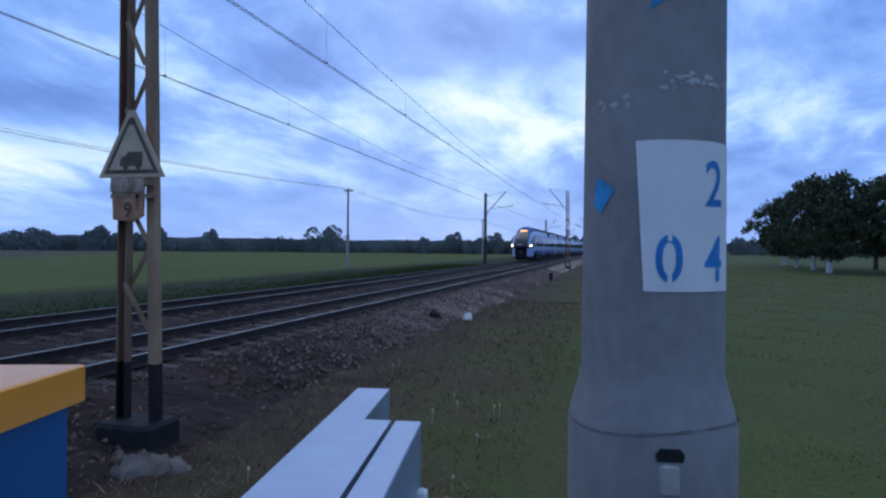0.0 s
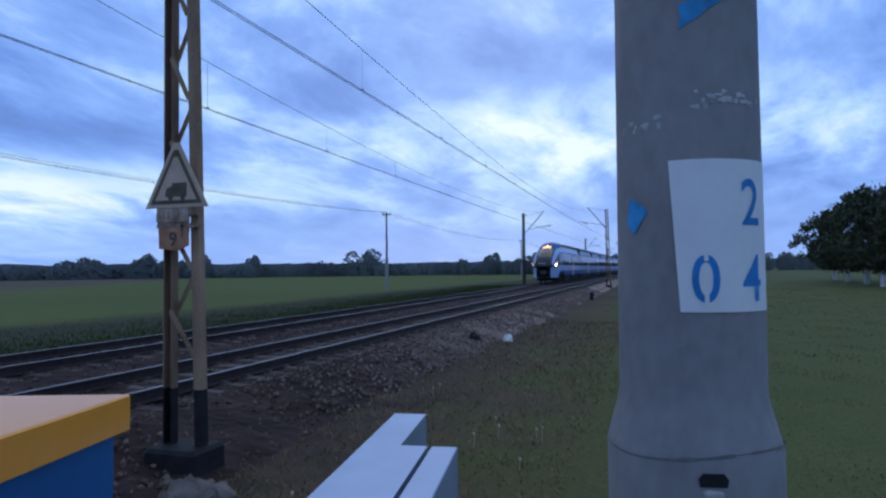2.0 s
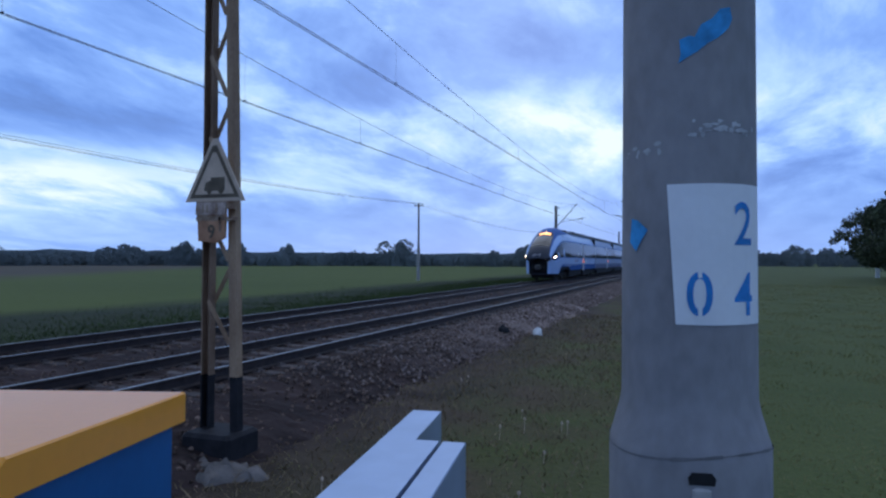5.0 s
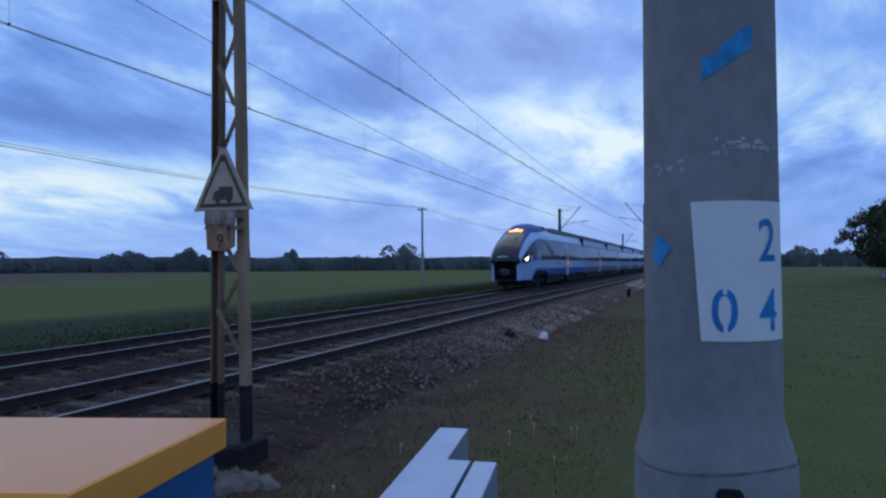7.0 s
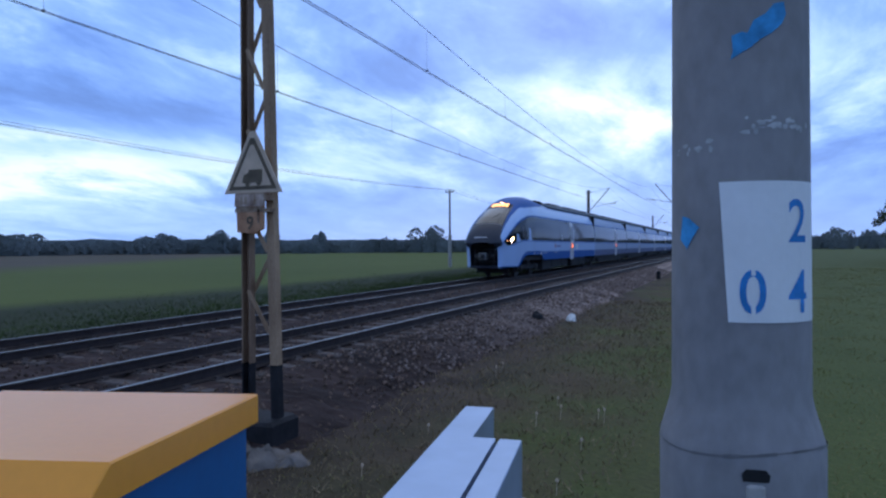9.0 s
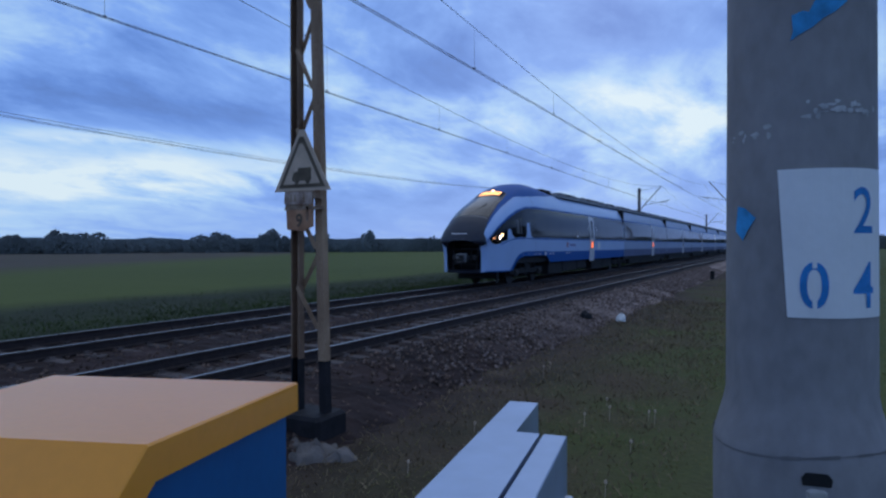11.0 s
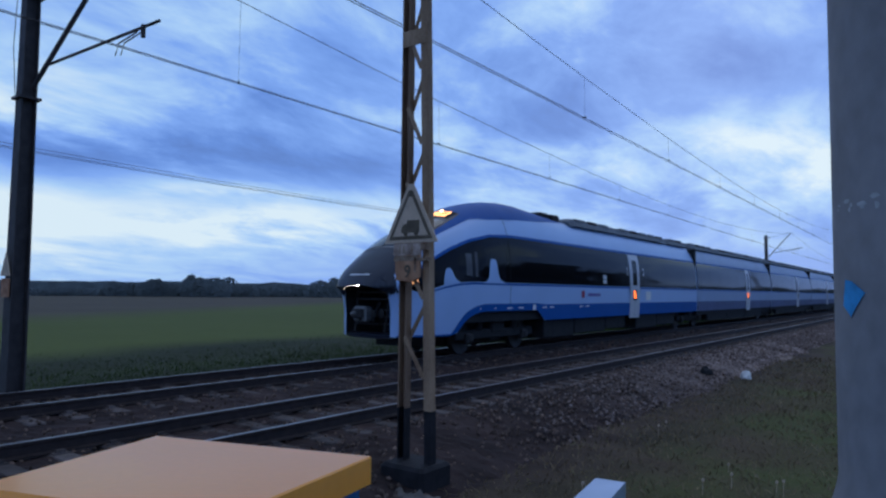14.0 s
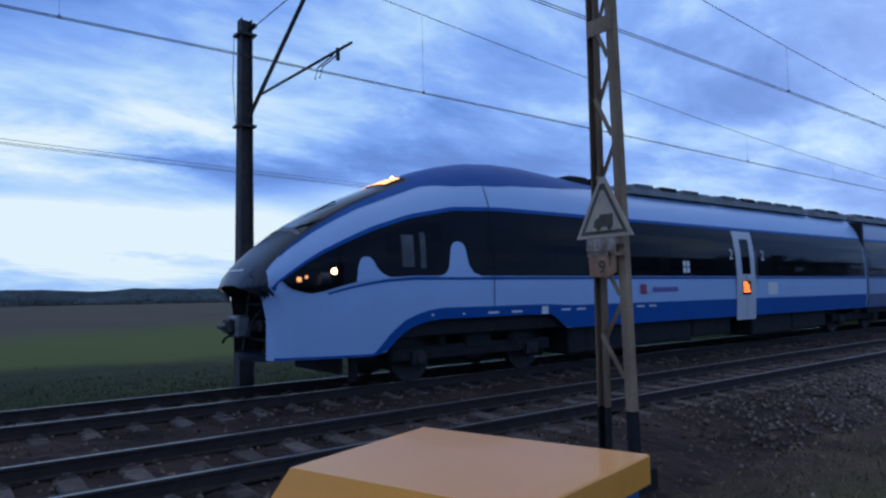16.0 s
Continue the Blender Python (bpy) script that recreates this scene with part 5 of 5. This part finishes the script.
    for z, s, w in ((2.72, 0.34, 0.26), (2.59, 0.215, 0.34)):
        part("front_marking", Build().box(-w - 0.1, w - 0.1, -0.005, 0.012, -0.022, 0.022, pose(0, s - 0.045, z, -42, 0, 0)), M_PLATE, car)
    roof_r = curve([(3.42, 0.66), (4.2, 0.76), (5.2, 0.79), (6.5, 0.77), (7.5, 0.72), (8.6, 0.62), (9.6, 0.5)])
    part("blue_roof_cap", crown(3.42, 9.6, roof_r, 0.012, 18), M_TBLUE, car, "navy blue roof cap", True)
    # open coupler bay
    mb = Build()
    rows = []
    for z in (1.07, 1.3, 1.6, 1.87, 2.0, 2.12, 2.22, 2.28, 2.31):
        f = shear(0.0, z) + 0.006
        w = max(0.1, side_x(0.0, z) - 0.012)
        rows.append([(-w, f, z), (-w + 0.08, 1.5, z), (w - 0.08, 1.5, z), (w, f, z)])
    mb.grid(rows)
    mb.add([rows[0][0], rows[0][1], rows[0][2], rows[0][3]], [(0, 1, 2, 3)])
    mb.add([rows[-1][0], rows[-1][1], rows[-1][2], rows[-1][3]], [(3, 2, 1, 0)])
    part("coupler_bay", mb, M_UNDER, car, "black open coupler bay")
    cp = part("coupler", Build().tube([(0, 1.4, 1.60), (0, 0.25, 1.60)], 0.09, 8).box(-0.22, 0.22, 0.05, 0.32, 1.42, 1.80, None, 0.04), M_TMETAL, car, "worn steel coupler head")
    part("coupler_face", Build().box(-0.17, 0.17, -0.06, 0.055, 1.5, 1.74, None, 0.03), M_WHEEL, cp)
    part("coupler_cone", Build().lathe([(0.07, 0), (0.05, 0.08), (0.01, 0.13)], 10, pose(-0.06, -0.06, 1.62, 90, 0, 0)), M_TMETAL, cp)
    part("coupler_hook", Build().tube([(0.1, 0.05, 1.5), (0.12, -0.1, 1.42), (0.1, -0.14, 1.34)], 0.025, 5), M_UNDER, cp)
    part("air_hose", Build().tube([(0.3, 0.5, 1.9), (0.34, 0.3, 1.7), (0.3, 0.25, 1.45), (0.2, 0.4, 1.3)], 0.03, 6), M_UNDER, cp)
    lip = []
    for z, d in ((1.00, 0.10), (1.02, 0.0), (1.10, -0.02), (1.13, 0.06), (1.12, 0.5)):
        lip.append([(0.76 * q, 0.42 - 0.17 * (1 - q * q) + d, z) for q in [k / 8 - 1 for k in range(17)]])
    part("lower_lip", Build().grid(lip), M_MASK, car, "dark rounded lower lip of the coupler bay", True)
    for z in (1.32, 1.95, 2.12):
        part("bay_rib", Build().box(-0.66, 0.66, 0.62, 0.68, z, z + 0.05, None, 0.01), M_WHEEL, car)
    for k in (-1, 1):
        part("bay_strut", Build().tube([(k * 0.5, 0.45, 1.15), (k * 0.56, 0.6, 2.2)], 0.03, 6), M_WHEEL, car)
        part("buffer", Build().lathe([(0.06, -0.3), (0.06, 0.0), (0.11, 0.0), (0.11, 0.03), (0.02, 0.045)], 12, pose(k * 0.42, 0.42, 1.62, 90, 0, 0)), M_WHEEL, car)
    part("rail_guard", Build().box(-0.9, 0.9, 1.65, 1.75, 0.72, 1.06, None, 0.02), M_UNDER, car)
    part("track_brush", Build().box(0.72, 0.8, 1.95, 2.1, 0.56, 1.05), M_UNDER, car)
    # added black box: keeps daylight from showing through behind the bogie
    part("bogie_backing", Build().box(-0.55, 0.55, 2.9, 7.25, 0.66, 1.5, None, 0.05), M_UNDER, car, "black backing box added to stop light between the wheels")
    part("floor_pan", Build().box(-1.28, 1.28, 2.75, 23.5, 1.34, 1.60), M_UNDER, car)
    for k, (a, b) in enumerate(((7.3, 9.5), (9.56, 12.2), (12.26, 14.2), (15.4, 17.9), (17.95, 20.4))):
        part("underfloor_box", Build().box(-1.25, 1.25, a, b, 0.70 + 0.06 * (k % 3), 1.36, None, 0.04), M_UNDER, car)
    for a, b in ((10.0, 14.2), (14.3, 20.2), (20.5, 23.45)):
        roof_box(car, a, b)
    for y, e in ((8.55, 0.35), (9.35, 0.3), (20.35, 0.12)):
        part("antenna", Build().box(-0.62, 0.62, y - e, y + e, 4.7, 4.955, None, 0.04), M_UNDER, car)
    return bogie(car, 4.75)


wheelsets = lead_car()


def rear_car(k):
    """A following carriage with one plain straight section."""
    L, base = 18.6, 23.72 + k * 18.75
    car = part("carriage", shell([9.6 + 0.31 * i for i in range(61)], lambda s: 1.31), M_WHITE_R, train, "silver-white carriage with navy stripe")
    car.location = (0, base - 9.6, 0)
    for hand in (1, -1):
        part("window_band", side(9.65, 28.1, 2.46, 3.81, 0.008, 8, 8, hand), M_BAND, car)
        part("upper_trim", side(9.65, 28.1, 3.80, 3.88, 0.010, 4, 2, hand), M_TBLUE, car)
        part("lower_trim", side(9.65, 28.1, 2.385, 2.44, 0.010, 4, 1, hand), M_TBLUE, car)
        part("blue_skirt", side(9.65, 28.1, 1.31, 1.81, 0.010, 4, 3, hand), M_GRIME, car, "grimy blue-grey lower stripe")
        windows(car, ((9.9, 11.8), (11.9, 13.8), (13.9, 15.8), (15.9, 17.8), (17.9, 19.8), (21.7, 23.6), (23.7, 25.6), (25.7, 27.6)), hand)
        door(car, 20.24, hand, k == 0)
    for a, b in ((9.75, 15.2), (15.3, 20.9), (21.0, 28.0)):
        roof_box(car, a, b)
    part("floor_pan", Build().box(-1.3, 1.3, 9.7, 28.0, 1.1, 1.4), M_UNDER, car)
    for a, b in ((12.0, 16.0), (16.1, 20.4), (20.5, 25.6)):
        part("underfloor_box", Build().box(-1.25, 1.25, a, b, 0.74, 1.36, None, 0.04), M_UNDER, car)
    part("gangway_bellows", Build().box(-1.34, 1.34, 9.42, 9.66, 1.35, 4.50, None, 0.03), M_UNDER, car, "dark gangway bellows")
    return bogie(car, 9.3)


second_sets = rear_car(0)
for k in range(1, 7):
    rear_car(k)

# ---- sleepers ----
sl = Build()
sl.box(-1.3, 1.3, -0.13, 0.13, 0.02, 0.268, None, 0.02)
for k in (-0.752, 0.752):
    sl.box(k - 0.16, k + 0.16, -0.09, 0.09, 0.262, 0.282)
    for q in (-0.11, 0.11):
        sl.box(k + q - 0.03, k + q + 0.03, -0.045, 0.045, 0.28, 0.315)
SLEEPER = sl.mesh("sleeper", M_SLEEPER)
for t, xc in zip(tracks, (X_NEAR, X_FAR)):
    for i in range(150):
        ob = new("sleeper", SLEEPER)
        ob.parent = t
        ob.location = (xc + random.uniform(-0.02, 0.02), -6 + i * 0.62, random.uniform(-0.012, 0.008))
    rest = Build()
    for i in range(150, 420):
        rest.box(xc - 1.3, xc + 1.3, -6.13 + i * 0.62, -5.87 + i * 0.62, 0.1, 0.268)
    tagged(part("far_sleepers", rest, M_SLEEPER, t), "", "", "", "stuff")


# ---- what moves ----
NOSE = [(0.0, 83.0), (1.5, 73.0), (3.5, 60.3), (7.0, 40.3), (9.0, 30.9), (12.5, 17.0), (14.5, 9.05), (16.0, 3.13)]


def nose_at(t):
    """The nose's place along the line, on a smooth curve through NOSE."""
    n = len(NOSE)
    for i in range(n - 1):
        (t0, y0), (t1, y1) = NOSE[i], NOSE[i + 1]
        if t <= t1 or i == n - 2:
            def slope(k):
                if k == 0:
                    return -6.8
                if k == n - 1:
                    return -3.93
                return (NOSE[k + 1][1] - NOSE[k - 1][1]) / (NOSE[k + 1][0] - NOSE[k - 1][0])
            h, u = t1 - t0, (t - t0) / (t1 - t0)
            return ((2 * u ** 3 - 3 * u ** 2 + 1) * y0 + (u ** 3 - 2 * u ** 2 + u) * h * slope(i)
                    + (-2 * u ** 3 + 3 * u ** 2) * y1 + (u ** 3 - u ** 2) * h * slope(i + 1))


def motions():
    walk(train, [(0.5 * i, pose(X_FAR, nose_at(0.5 * i), 0)) for i in range(33)])
    for ws, s in wheelsets:
        rows = []
        for i in range(241):
            t = 16.0 * i / 240
            rows.append((t, pose(0, s, RAIL_Z + 0.46, math.degrees((NOSE[0][1] - nose_at(t)) / 0.46), 0, 0)))
        walk(ws, rows)


motions()
